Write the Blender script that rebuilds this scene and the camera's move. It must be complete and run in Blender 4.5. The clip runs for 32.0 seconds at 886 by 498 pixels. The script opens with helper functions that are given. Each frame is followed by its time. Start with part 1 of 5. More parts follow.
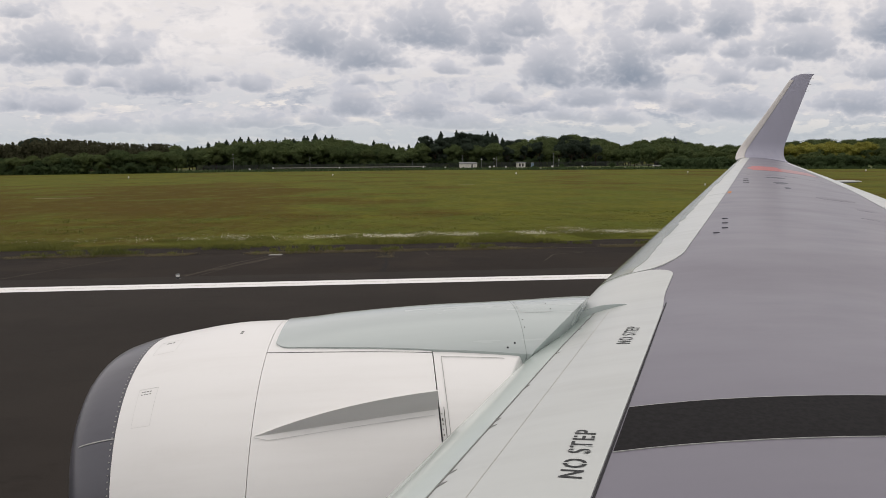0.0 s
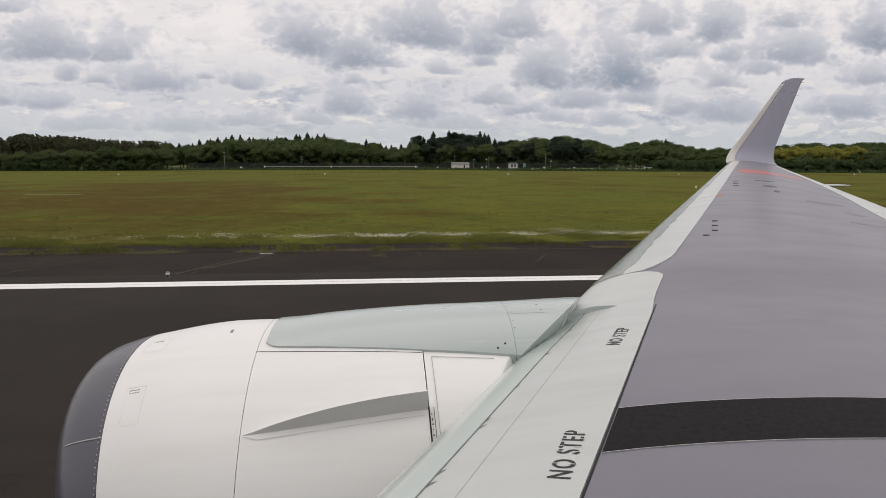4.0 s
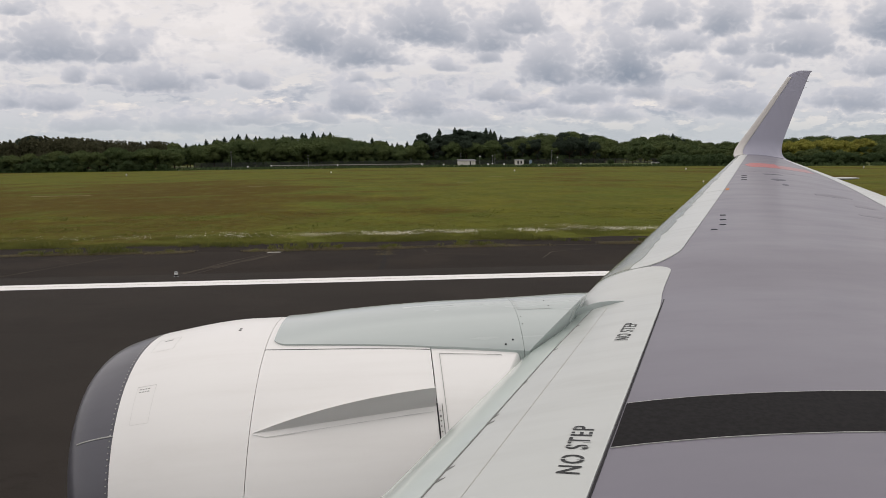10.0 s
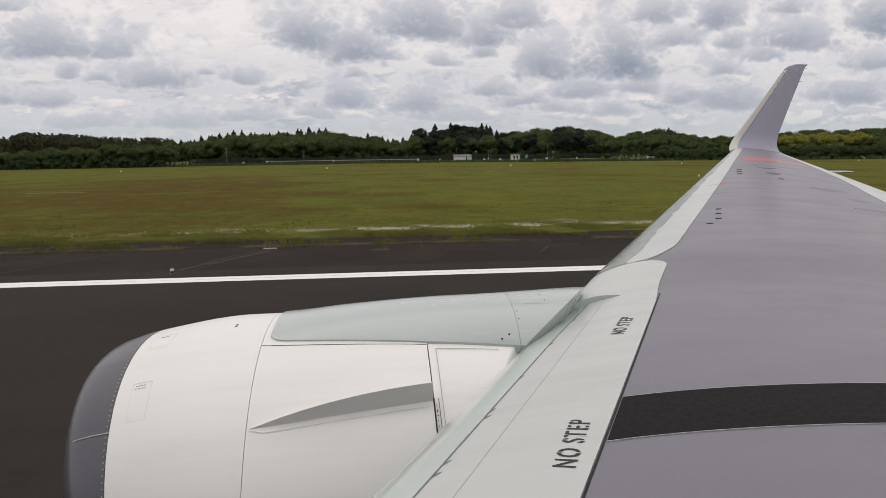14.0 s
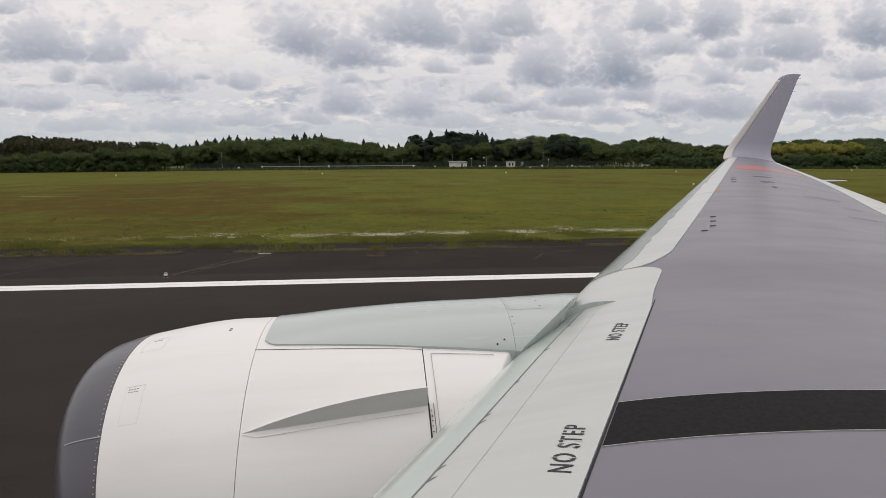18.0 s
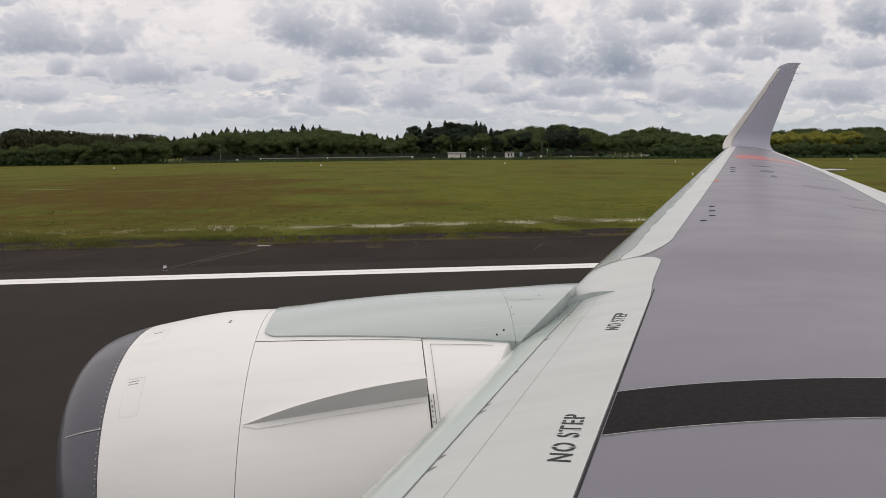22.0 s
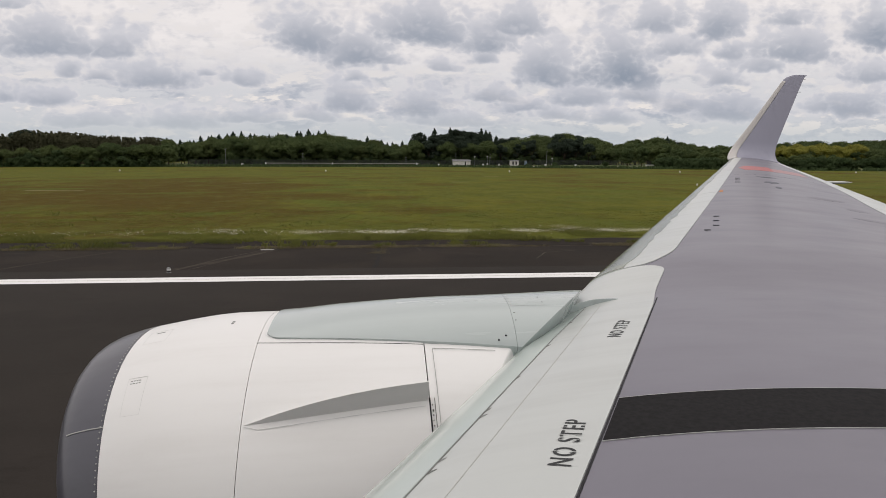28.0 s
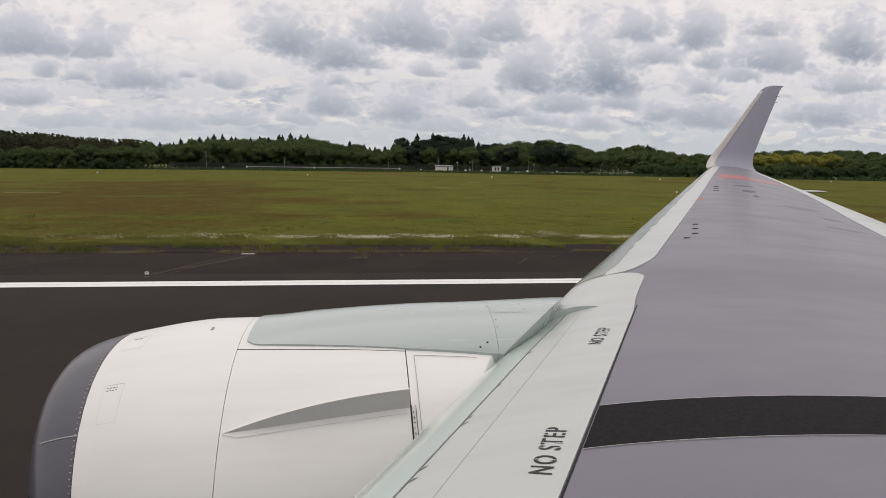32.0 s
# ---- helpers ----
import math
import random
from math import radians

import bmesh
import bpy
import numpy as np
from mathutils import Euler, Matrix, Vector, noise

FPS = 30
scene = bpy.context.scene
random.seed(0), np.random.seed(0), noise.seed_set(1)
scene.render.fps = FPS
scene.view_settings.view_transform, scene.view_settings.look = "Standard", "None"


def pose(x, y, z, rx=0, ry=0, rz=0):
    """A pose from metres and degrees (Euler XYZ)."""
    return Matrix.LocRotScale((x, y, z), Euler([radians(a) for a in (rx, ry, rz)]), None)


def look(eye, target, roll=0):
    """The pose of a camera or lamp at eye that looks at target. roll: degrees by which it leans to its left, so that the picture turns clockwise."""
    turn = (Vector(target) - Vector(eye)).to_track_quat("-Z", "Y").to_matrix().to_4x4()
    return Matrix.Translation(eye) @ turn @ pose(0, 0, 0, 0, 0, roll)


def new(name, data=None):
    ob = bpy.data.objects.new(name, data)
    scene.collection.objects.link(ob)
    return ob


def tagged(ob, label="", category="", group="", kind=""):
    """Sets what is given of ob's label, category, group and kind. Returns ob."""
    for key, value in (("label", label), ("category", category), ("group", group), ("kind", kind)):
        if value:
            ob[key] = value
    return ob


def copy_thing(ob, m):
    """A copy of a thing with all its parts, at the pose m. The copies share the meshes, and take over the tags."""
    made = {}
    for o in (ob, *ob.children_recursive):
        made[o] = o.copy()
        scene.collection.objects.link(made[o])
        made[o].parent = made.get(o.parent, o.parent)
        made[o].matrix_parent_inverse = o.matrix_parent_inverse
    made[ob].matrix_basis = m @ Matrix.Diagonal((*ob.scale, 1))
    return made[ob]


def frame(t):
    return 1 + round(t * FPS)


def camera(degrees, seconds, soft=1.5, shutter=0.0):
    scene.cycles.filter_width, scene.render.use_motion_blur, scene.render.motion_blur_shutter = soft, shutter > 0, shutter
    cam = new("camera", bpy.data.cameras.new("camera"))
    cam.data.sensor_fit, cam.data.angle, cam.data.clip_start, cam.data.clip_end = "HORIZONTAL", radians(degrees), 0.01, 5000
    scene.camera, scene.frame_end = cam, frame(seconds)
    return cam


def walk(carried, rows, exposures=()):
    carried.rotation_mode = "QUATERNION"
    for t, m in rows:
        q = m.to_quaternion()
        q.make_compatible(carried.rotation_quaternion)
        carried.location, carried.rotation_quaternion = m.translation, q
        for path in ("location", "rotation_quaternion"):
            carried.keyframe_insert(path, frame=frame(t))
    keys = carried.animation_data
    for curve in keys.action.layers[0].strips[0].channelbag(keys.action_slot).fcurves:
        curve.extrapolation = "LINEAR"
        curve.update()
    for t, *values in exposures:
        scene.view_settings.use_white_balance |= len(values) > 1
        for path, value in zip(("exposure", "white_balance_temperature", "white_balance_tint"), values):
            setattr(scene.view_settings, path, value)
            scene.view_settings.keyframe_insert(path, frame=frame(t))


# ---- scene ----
# World: x runs aft along the aircraft, y outboard, z up. The runway lies along x.
cam = camera(70.0, 32.0, soft=0.4)
# seconds, place in metres, tilt, lean and turn in degrees
ROWS = (
    (0.0, 0.0010, -0.0000, 3.5980, 82.050, 0.540, -4.190), (0.5, -0.0000, -0.0010, 3.5980, 82.060, 0.120, -4.470), (1.0, -0.0000, 0.0000, 3.6000, 82.070, -0.130, -4.460),
    (1.5, 0.0000, -0.0010, 3.5980, 82.230, -0.190, -4.380), (2.0, 0.0030, -0.0000, 3.5960, 82.330, -0.070, -4.640), (2.5, 0.0020, 0.0000, 3.5980, 82.070, 0.060, -4.690),
    (3.0, 0.0030, -0.0010, 3.5980, 81.980, 0.070, -4.940), (3.5, 0.0020, -0.0000, 3.5980, 82.080, -0.050, -4.860), (5.5, 0.0030, -0.0030, 3.5990, 81.910, 0.120, -4.960),
    (6.0, 0.0030, -0.0000, 3.5970, 82.060, 0.040, -4.780), (6.5, 0.0010, 0.0010, 3.5980, 82.130, 0.010, -4.830), (7.0, 0.0020, -0.0010, 3.5980, 82.070, -0.020, -4.710),
    (7.5, 0.0010, -0.0020, 3.5990, 82.060, 0.100, -4.790), (8.0, 0.0020, 0.0000, 3.5960, 82.140, 0.160, -4.620), (8.5, 0.0020, -0.0010, 3.5980, 81.990, 0.190, -4.540),
    (9.0, 0.0030, 0.0000, 3.5970, 82.000, 0.220, -4.560), (9.5, 0.0020, -0.0010, 3.5970, 81.990, 0.180, -4.490), (10.0, 0.0030, -0.0010, 3.5960, 81.810, 0.610, -4.340),
    (10.5, 0.0020, -0.0010, 3.5980, 81.740, 0.580, -4.340), (11.0, 0.0010, 0.0000, 3.5980, 81.550, 0.590, -4.310), (11.5, 0.0040, 0.0020, 3.5970, 81.480, 0.480, -4.280),
    (12.0, 0.0040, 0.0000, 3.5940, 81.440, 0.730, -4.460), (12.5, 0.0050, 0.0030, 3.5960, 81.300, 0.840, -4.640), (13.0, 0.0030, 0.0030, 3.5960, 81.340, 0.750, -4.680),
    (13.5, 0.0030, 0.0010, 3.5960, 81.290, 0.710, -4.690), (14.0, 0.0050, 0.0010, 3.5940, 81.380, 0.830, -4.700), (14.5, 0.0010, -0.0010, 3.5980, 81.370, 0.680, -4.730),
    (16.5, 0.0056, 0.0025, 3.5918, 81.512, 0.804, -4.750), (17.0, 0.0008, 0.0010, 3.5860, 81.669, 0.685, -4.770), (17.5, 0.0092, 0.0032, 3.5887, 81.667, 0.688, -4.832),
    (18.0, 0.0013, 0.0015, 3.5869, 81.958, 0.376, -5.094), (18.5, 0.0064, 0.0024, 3.5875, 81.575, 0.442, -5.277), (19.0, 0.0049, 0.0026, 3.5823, 81.070, 0.344, -5.191),
    (19.5, 0.0046, 0.0011, 3.5862, 81.352, 0.424, -5.674), (20.0, 0.0025, 0.0015, 3.5912, 81.412, 0.765, -5.406), (20.5, 0.0020, 0.0009, 3.5867, 81.619, 0.632, -5.391),
    (21.0, 0.0062, 0.0014, 3.5845, 81.349, 1.055, -5.377), (21.5, -0.0001, 0.0014, 3.5824, 81.562, 0.831, -5.544), (22.0, 0.0027, 0.0039, 3.5847, 81.164, 0.667, -5.205),
    (22.5, 0.0033, 0.0075, 3.5847, 81.362, 0.496, -5.349), (23.0, 0.0016, 0.0026, 3.5863, 81.244, 0.477, -4.828), (23.5, -0.0011, 0.0051, 3.5888, 82.652, -0.260, -5.003),
    (24.0, 0.0065, 0.0059, 3.5908, 81.640, -0.228, -4.718), (24.5, 0.0027, 0.0028, 3.5810, 81.565, -0.163, -5.285), (25.0, -0.0013, 0.0065, 3.5833, 82.016, -0.328, -4.786),
    (25.5, 0.0043, 0.0049, 3.5891, 81.302, -0.109, -4.618), (27.5, 0.0067, -0.0036, 3.5757, 81.522, -0.358, -4.709), (28.0, 0.0011, -0.0030, 3.5744, 81.800, -0.167, -4.780),
    (28.5, 0.0063, 0.0010, 3.5832, 81.444, 0.047, -5.264), (29.0, 0.0054, -0.0023, 3.5834, 81.362, 0.347, -5.485), (29.5, 0.0043, -0.0037, 3.5784, 81.423, 0.134, -5.459),
    (30.0, 0.0098, 0.0005, 3.5872, 82.029, -0.181, -5.284), (30.5, 0.0032, -0.0008, 3.5842, 81.361, -0.504, -5.227), (31.0, 0.0058, 0.0009, 3.5866, 81.296, -0.800, -5.362),
    (31.5, 0.0028, -0.0016, 3.5856, 81.422, -0.556, -5.239), (32.0, -0.0000, -0.0029, 3.5814, 82.286, -0.754, -6.347),
)
walk(cam, [(t, pose(x, y, z, rx, ry, rz)) for t, x, y, z, rx, ry, rz in ROWS], exposures=((0.0, -0.04, 6550, 11.8), (32.0, -0.04, 6550, 11.8)))

# ---- world and light ----
# clouds over the field: bearing and height of the base as tangents, half-width and height
HIGH_CLOUDS = (
    (-0.511, 0.155, 0.089, 0.057), (-0.409, 0.148, 0.060, 0.043), (-0.456, 0.151, 0.048, 0.038), (-0.541, 0.214, 0.039, 0.020), (-0.347, 0.107, 0.072, 0.043),
    (-0.419, 0.112, 0.036, 0.021), (-0.475, 0.120, 0.024, 0.027), (-0.217, 0.111, 0.035, 0.025), (-0.271, 0.119, 0.020, 0.013), (-0.125, 0.168, 0.059, 0.065),
    (-0.049, 0.146, 0.073, 0.066), (0.002, 0.140, 0.039, 0.018), (0.050, 0.181, 0.091, 0.066), (0.146, 0.167, 0.051, 0.059), (0.198, 0.192, 0.044, 0.052),
    (0.077, 0.134, 0.026, 0.019), (0.131, 0.145, 0.028, 0.030), (0.251, 0.124, 0.063, 0.070), (0.365, 0.125, 0.076, 0.096), (0.423, 0.204, 0.051, 0.044),
    (0.457, 0.163, 0.051, 0.034), (0.513, 0.195, 0.042, 0.062), (0.546, 0.161, 0.023, 0.030), (0.650, 0.162, 0.089, 0.054),
)
LOW_CLOUDS = (
    (0.637, 0.213, 0.046, 0.028), (0.595, 0.139, 0.052, 0.028), (0.793, 0.186, 0.057, 0.079), (0.789, 0.131, 0.061, 0.036), (-0.063, 0.074, 0.045, 0.046),
    (-0.051, 0.115, 0.019, 0.017), (0.049, 0.068, 0.058, 0.044), (0.155, 0.090, 0.043, 0.029), (0.297, 0.089, 0.053, 0.036), (0.405, 0.091, 0.047, 0.030),
    (0.467, 0.075, 0.049, 0.032), (0.552, 0.068, 0.077, 0.045), (0.530, 0.119, 0.040, 0.026), (0.760, 0.077, 0.089, 0.043), (-0.496, 0.078, 0.045, 0.029),
    (-0.559, 0.082, 0.028, 0.029), (0.205, 0.072, 0.056, 0.024), (0.264, 0.061, 0.055, 0.021), (-0.313, 0.047, 0.083, 0.028), (0.098, 0.053, 0.089, 0.022),
    (0.356, 0.059, 0.051, 0.023), (-0.102, 0.058, 0.041, 0.017), (-0.213, 0.054, 0.068, 0.022), (-0.452, 0.048, 0.065, 0.020),
)


class Net:
    """Short hand for wiring one node tree."""

    def __init__(self, tree):
        self.tree = tree
        tree.nodes.clear()

    def node(self, kind, **values):
        n = self.tree.nodes.new(kind)
        for key, value in values.items():
            setattr(n, key, value)
        return n

    def put(self, socket, value):
        if hasattr(value, "is_output"):
            self.tree.links.new(value, socket)
        elif value is not None:
            socket.default_value = value

    def math(self, op, a, b=None, c=None):
        n = self.node("ShaderNodeMath", operation=op)
        for s, v in zip(n.inputs, (a, b, c)):
            self.put(s, v)
        return n.outputs[0]

    def noise(self, vector, scale, detail=4.0, rough=0.55, distortion=0.0):
        n = self.node("ShaderNodeTexNoise")
        self.put(n.inputs["Vector"], vector)
        self.put(n.inputs["Scale"], scale)
        self.put(n.inputs["Detail"], detail)
        self.put(n.inputs["Roughness"], rough)
        self.put(n.inputs["Distortion"], distortion)
        return n.outputs[0]

    def billow(self, vector, scale):
        n = self.node("ShaderNodeTexVoronoi", feature="SMOOTH_F1")
        self.put(n.inputs["Vector"], vector)
        n.inputs["Scale"].default_value, n.inputs["Detail"].default_value = scale, 2.0
        return n.outputs["Distance"]

    def step(self, value, low, high, a=0.0, b=1.0):
        n = self.node("ShaderNodeMapRange", interpolation_type="SMOOTHSTEP")
        for s, v in zip(n.inputs, (value, low, high, a, b)):
            self.put(s, v)
        return n.outputs[0]

    def mix(self, fac, a, b, blend="MIX"):
        n = self.node("ShaderNodeMix", data_type="RGBA", blend_type=blend)
        self.put(n.inputs[0], fac)
        for s, v in ((n.inputs[6], a), (n.inputs[7], b)):
            self.put(s, (*v, 1.0) if isinstance(v, tuple) and len(v) == 3 else v)
        return n.outputs[2]

    def scaled(self, vector, sx, sy, sz):
        n = self.node("ShaderNodeMapping")
        self.put(n.inputs[0], vector)
        n.inputs["Scale"].default_value = (sx, sy, sz)
        return n.outputs[0]


def sky():
    world = bpy.data.worlds.new("overcast_sky")
    scene.world = world
    world.use_nodes = True
    net = Net(world.node_tree)
    way = net.node("ShaderNodeTexCoord").outputs["Generated"]
    xyz = net.node("ShaderNodeSeparateXYZ")
    net.put(xyz.inputs[0], way)
    x, y, z = xyz.outputs
    ahead = net.math("MAXIMUM", y, 0.15)
    a, b = net.math("DIVIDE", x, ahead), net.math("DIVIDE", z, ahead)
    front = net.step(y, 0.15, 0.4)
    plane = net.node("ShaderNodeCombineXYZ")
    net.put(plane.inputs[0], a)
    net.put(plane.inputs[1], net.math("MULTIPLY", b, 1.35))
    plane = plane.outputs[0]
    # wind-torn outlines: the field is bent at one size, and its edges swell at three
    bend1, bend2 = net.noise(plane, 8.0, 3.0, 0.5), net.noise(net.scaled(plane, -1.0, 1.0, 1.0), 11.0, 3.0, 0.5)
    a2 = net.math("MULTIPLY_ADD", net.math("SUBTRACT", bend1, 0.5), 0.09, a)
    b2 = net.math("MULTIPLY_ADD", net.math("SUBTRACT", bend2, 0.5), 0.030, b)
    puff1 = net.math("SUBTRACT", net.math("ABSOLUTE", net.math("SUBTRACT", net.noise(plane, 21.0, 2.0, 0.4), 0.5)), 0.08)
    puff2 = net.math("SUBTRACT", net.math("ABSOLUTE", net.math("SUBTRACT", net.noise(plane, 47.0, 2.0, 0.4), 0.5)), 0.08)
    wisp = net.math("SUBTRACT", net.noise(plane, 17.0, 10.0, 0.62), 0.5)
    edge = net.math("ADD", net.math("MULTIPLY", puff1, 2.3), net.math("ADD", net.math("MULTIPLY", puff2, 1.6), net.math("MULTIPLY", wisp, 1.8)))
    body, base = None, None
    for a0, b0, sa, sb in HIGH_CLOUDS + LOW_CLOUDS:
        deep = min(1.0, 0.30 + 7.0 * sb)
        u = net.math("DIVIDE", net.math("SUBTRACT", a2, a0), sa * 1.24)
        v = net.math("DIVIDE", net.math("SUBTRACT", b2, b0 + 0.002), sb * 1.22)
        w = net.math("MAXIMUM", v, net.math("MULTIPLY", v, -4.4))
        d = net.math("SUBTRACT", 1.0, net.math("SQRT", net.math("ADD", net.math("MULTIPLY", u, u), net.math("MULTIPLY", w, w))))
        body = d if body is None else net.math("MAXIMUM", body, d)
        floor = net.math("MULTIPLY", net.math("MULTIPLY", net.step(net.math("MULTIPLY_ADD", edge, 0.65, d), -0.04, 0.86), deep), net.step(net.math("MULTIPLY_ADD", edge, 0.60, v), 0.86, -0.16))
        base = floor if base is None else net.math("MAXIMUM", base, floor)
    shape = net.math("ADD", body, edge)
    cover = net.math("MULTIPLY", net.step(shape, -0.26, 0.36), front)
    thick = net.math("MULTIPLY", net.step(shape, 0.05, 0.95), front)
    base = net.math("MULTIPLY", base, front)
    rim = net.math("MULTIPLY", net.math("MULTIPLY", cover, net.step(shape, 0.40, 0.05)), net.step(base, 0.16, 0.02))
    # rows of small heaps low over the wood; a spot with cloud above it is an underside
    def rows(dz):
        shift = net.node("ShaderNodeVectorMath", operation="ADD")
        net.put(shift.inputs[0], net.scaled(plane, 1.0, 2.1, 1.0))
        shift.inputs[1].default_value = (3.7, dz, 0.0)
        return net.math("MULTIPLY_ADD", puff2, 0.35, net.noise(shift.outputs[0], 10.0, 7.0, 0.58, 0.15))
    heap, over = rows(0.0), rows(0.030)
    low_band = net.step(b, 0.150, 0.075)
    small = net.math("MULTIPLY", net.step(heap, 0.43, 0.57), net.math("MULTIPLY_ADD", low_band, 0.70, 0.30))
    under = net.math("MULTIPLY", small, net.step(net.math("SUBTRACT", over, heap), -0.01, 0.07))
    crest = net.math("MULTIPLY", small, net.step(net.math("SUBTRACT", heap, over), 0.01, 0.07))
    # broken cloud on a flat layer behind and overhead
    flat = net.math("ADD", net.math("MAXIMUM", z, 0.0), 0.14)
    comb = net.node("ShaderNodeCombineXYZ")
    net.put(comb.inputs[0], net.math("DIVIDE", x, flat))
    net.put(comb.inputs[1], net.math("DIVIDE", y, flat))
    field = net.noise(comb.outputs[0], 1.7, 9.0, 0.6, 0.4)
    veil = net.math("MULTIPLY", net.step(field, 0.44, 0.62), net.math("MULTIPLY_ADD", front, -0.55, 1.0))
    nishita = net.node("ShaderNodeTexSky", sky_type="NISHITA", sun_disc=False)
    nishita.sun_elevation, nishita.sun_rotation = radians(58), radians(200)
    sheet = net.mix(0.95, nishita.outputs[0], (9.0, 8.6, 8.4))
    sheet = net.mix(net.math("MULTIPLY", veil, 0.45), sheet, (6.0, 6.0, 6.35))
    sheet = net.mix(net.step(b, 0.19, 0.08, 0.0, 0.75), sheet, (5.6, 5.9, 6.35))
    sheet = net.mix(net.math("MULTIPLY", small, 0.62), sheet, (5.2, 5.4, 5.95))
    sheet = net.mix(net.math("MULTIPLY", under, 0.90), sheet, (4.2, 4.6, 5.3))
    sheet = net.mix(net.math("MULTIPLY", crest, 0.95), sheet, (8.5, 8.1, 7.7))
    sheet = net.mix(net.math("MULTIPLY", cover, 0.74), sheet, (6.3, 6.4, 6.9))
    sheet = net.mix(net.math("MULTIPLY", thick, 0.36), sheet, (4.6, 4.8, 5.4))
    sheet = net.mix(net.math("MULTIPLY", rim, 0.40), sheet, (8.3, 7.9, 7.7))
    sheet = net.mix(net.math("MULTIPLY", base, 0.92), sheet, (2.4, 2.9, 3.65))
    # paler haze towards the horizon, bright cloud overhead
    sheet = net.mix(net.step(b, 0.080, 0.030, 0.0, 0.72), sheet, (5.3, 5.75, 6.0))
    sheet = net.mix(net.step(z, 0.35, 0.85, 0.0, 0.8), sheet, (7.9, 7.6, 7.4))
    bg = net.node("ShaderNodeBackground")
    net.put(bg.inputs[0], sheet)
    bg.inputs[1].default_value = 0.1
    net.put(net.node("ShaderNodeOutputWorld").inputs[0], bg.outputs[0])


sky()
sun = new("sun", bpy.data.lights.new("sun", "SUN"))
sun.data.energy, sun.data.angle, sun.data.color = 0.7, radians(70), (1.0, 0.96, 0.9)
sun.matrix_world = look((0, 0, 80), (6, -16, 0))


# ---- materials ----
def material(name, rough=0.5, metal=0.0, coat=0.0, gloss=0.5):
    m = bpy.data.materials.new(name)
    m.use_nodes = True
    net = Net(m.node_tree)
    bsdf = net.node("ShaderNodeBsdfPrincipled")
    net.put(net.node("ShaderNodeOutputMaterial").inputs[0], bsdf.outputs[0])
    bsdf.inputs["Roughness"].default_value = rough
    bsdf.inputs["Metallic"].default_value = metal
    bsdf.inputs["Coat Weight"].default_value = coat
    bsdf.inputs["Specular IOR Level"].default_value = gloss
    bsdf.inputs["Coat Roughness"].default_value = 0.12
    co = net.node("ShaderNodeTexCoord").outputs["Object"]
    return m, net, bsdf, co


def bump(net, bsdf, height, strength, distance):
    n = net.node("ShaderNodeBump")
    n.inputs["Strength"].default_value = strength
    n.inputs["Distance"].default_value = distance
    net.put(n.inputs["Height"], height)
    net.put(bsdf.inputs["Normal"], n.outputs[0])


def paint(name, colour, dirt, rough=0.3, coat=0.3, amount=0.35, streak=(0.6, 6.0, 6.0), metal=0.0):
    """Aircraft paint with streaks along the airflow, fine grime and a slight ripple."""
    m, net, bsdf, co = material(name, rough, metal, coat)
    broad = net.noise(net.scaled(co, *streak), 1.3, 5.0, 0.6)
    grime = net.noise(co, 34.0, 5.0, 0.65)
    f = net.math("MULTIPLY", net.step(broad, 0.42, 0.78), amount)
    f = net.math("ADD", f, net.math("MULTIPLY", net.step(grime, 0.55, 0.85), amount * 0.4))
    net.put(bsdf.inputs["Base Color"], net.mix(f, colour, dirt))
    net.put(bsdf.inputs["Roughness"], net.math("MULTIPLY_ADD", broad, 0.2, rough - 0.1))
    bump(net, bsdf, net.noise(net.scaled(co, 1.0, 1.4, 1.4), 2.2, 2.0), 0.03, 0.02)
    return m


def plain(name, colour, rough=0.6, metal=0.0, vary=0.25, scale=8.0):
    m, net, bsdf, co = material(name, rough, metal, gloss=0.35 if rough < 0.75 else 0.1)
    n = net.noise(co, scale, 5.0, 0.65)
    dark = tuple(c * (1 - vary) for c in colour)
    net.put(bsdf.inputs["Base Color"], net.mix(net.step(n, 0.3, 0.75), colour, dark))
    return m


WHITE = paint("white_gloss_paint", (0.84, 0.835, 0.825), (0.68, 0.665, 0.64), 0.40, 0.06, 0.28)
LEADING = paint("pale_grey_leading_edge_paint", (0.535, 0.56, 0.545), (0.42, 0.435, 0.42), 0.34, 0.25, 0.4)
CREAM = paint("cream_edge_paint", (0.50, 0.48, 0.46), (0.42, 0.40, 0.38), 0.36, 0.2, 0.4)
PYLON = paint("pale_green_grey_paint", (0.46, 0.515, 0.51), (0.38, 0.425, 0.42), 0.25, 0.45, 0.3)
# gloss paint whose pale green imitates the reflection along the nose
NOSE = paint("glossy_nose_paint_green_reflection", (0.49, 0.555, 0.525), (0.40, 0.45, 0.43), 0.2, 0.5, 0.3)
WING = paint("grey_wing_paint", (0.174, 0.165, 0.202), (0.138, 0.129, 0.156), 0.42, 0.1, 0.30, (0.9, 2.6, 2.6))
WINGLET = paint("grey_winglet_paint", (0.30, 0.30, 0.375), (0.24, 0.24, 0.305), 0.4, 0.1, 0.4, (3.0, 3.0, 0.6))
LIP = paint("dark_grey_inlet_paint", (0.085, 0.085, 0.105), (0.05, 0.05, 0.06), 0.35, 0.2, 0.4)
# bare metal; the olive in its colour stands in for mirrored grass
BARE = paint("grass_tinted_aluminium", (0.34, 0.365, 0.295), (0.23, 0.25, 0.19), 0.22, 0.0, 0.5, (1.0, 1.0, 5.0), 0.95)
BLACK = plain("black_walkway_coating", (0.022, 0.021, 0.022), 0.8, 0.0, 0.4, 60.0)
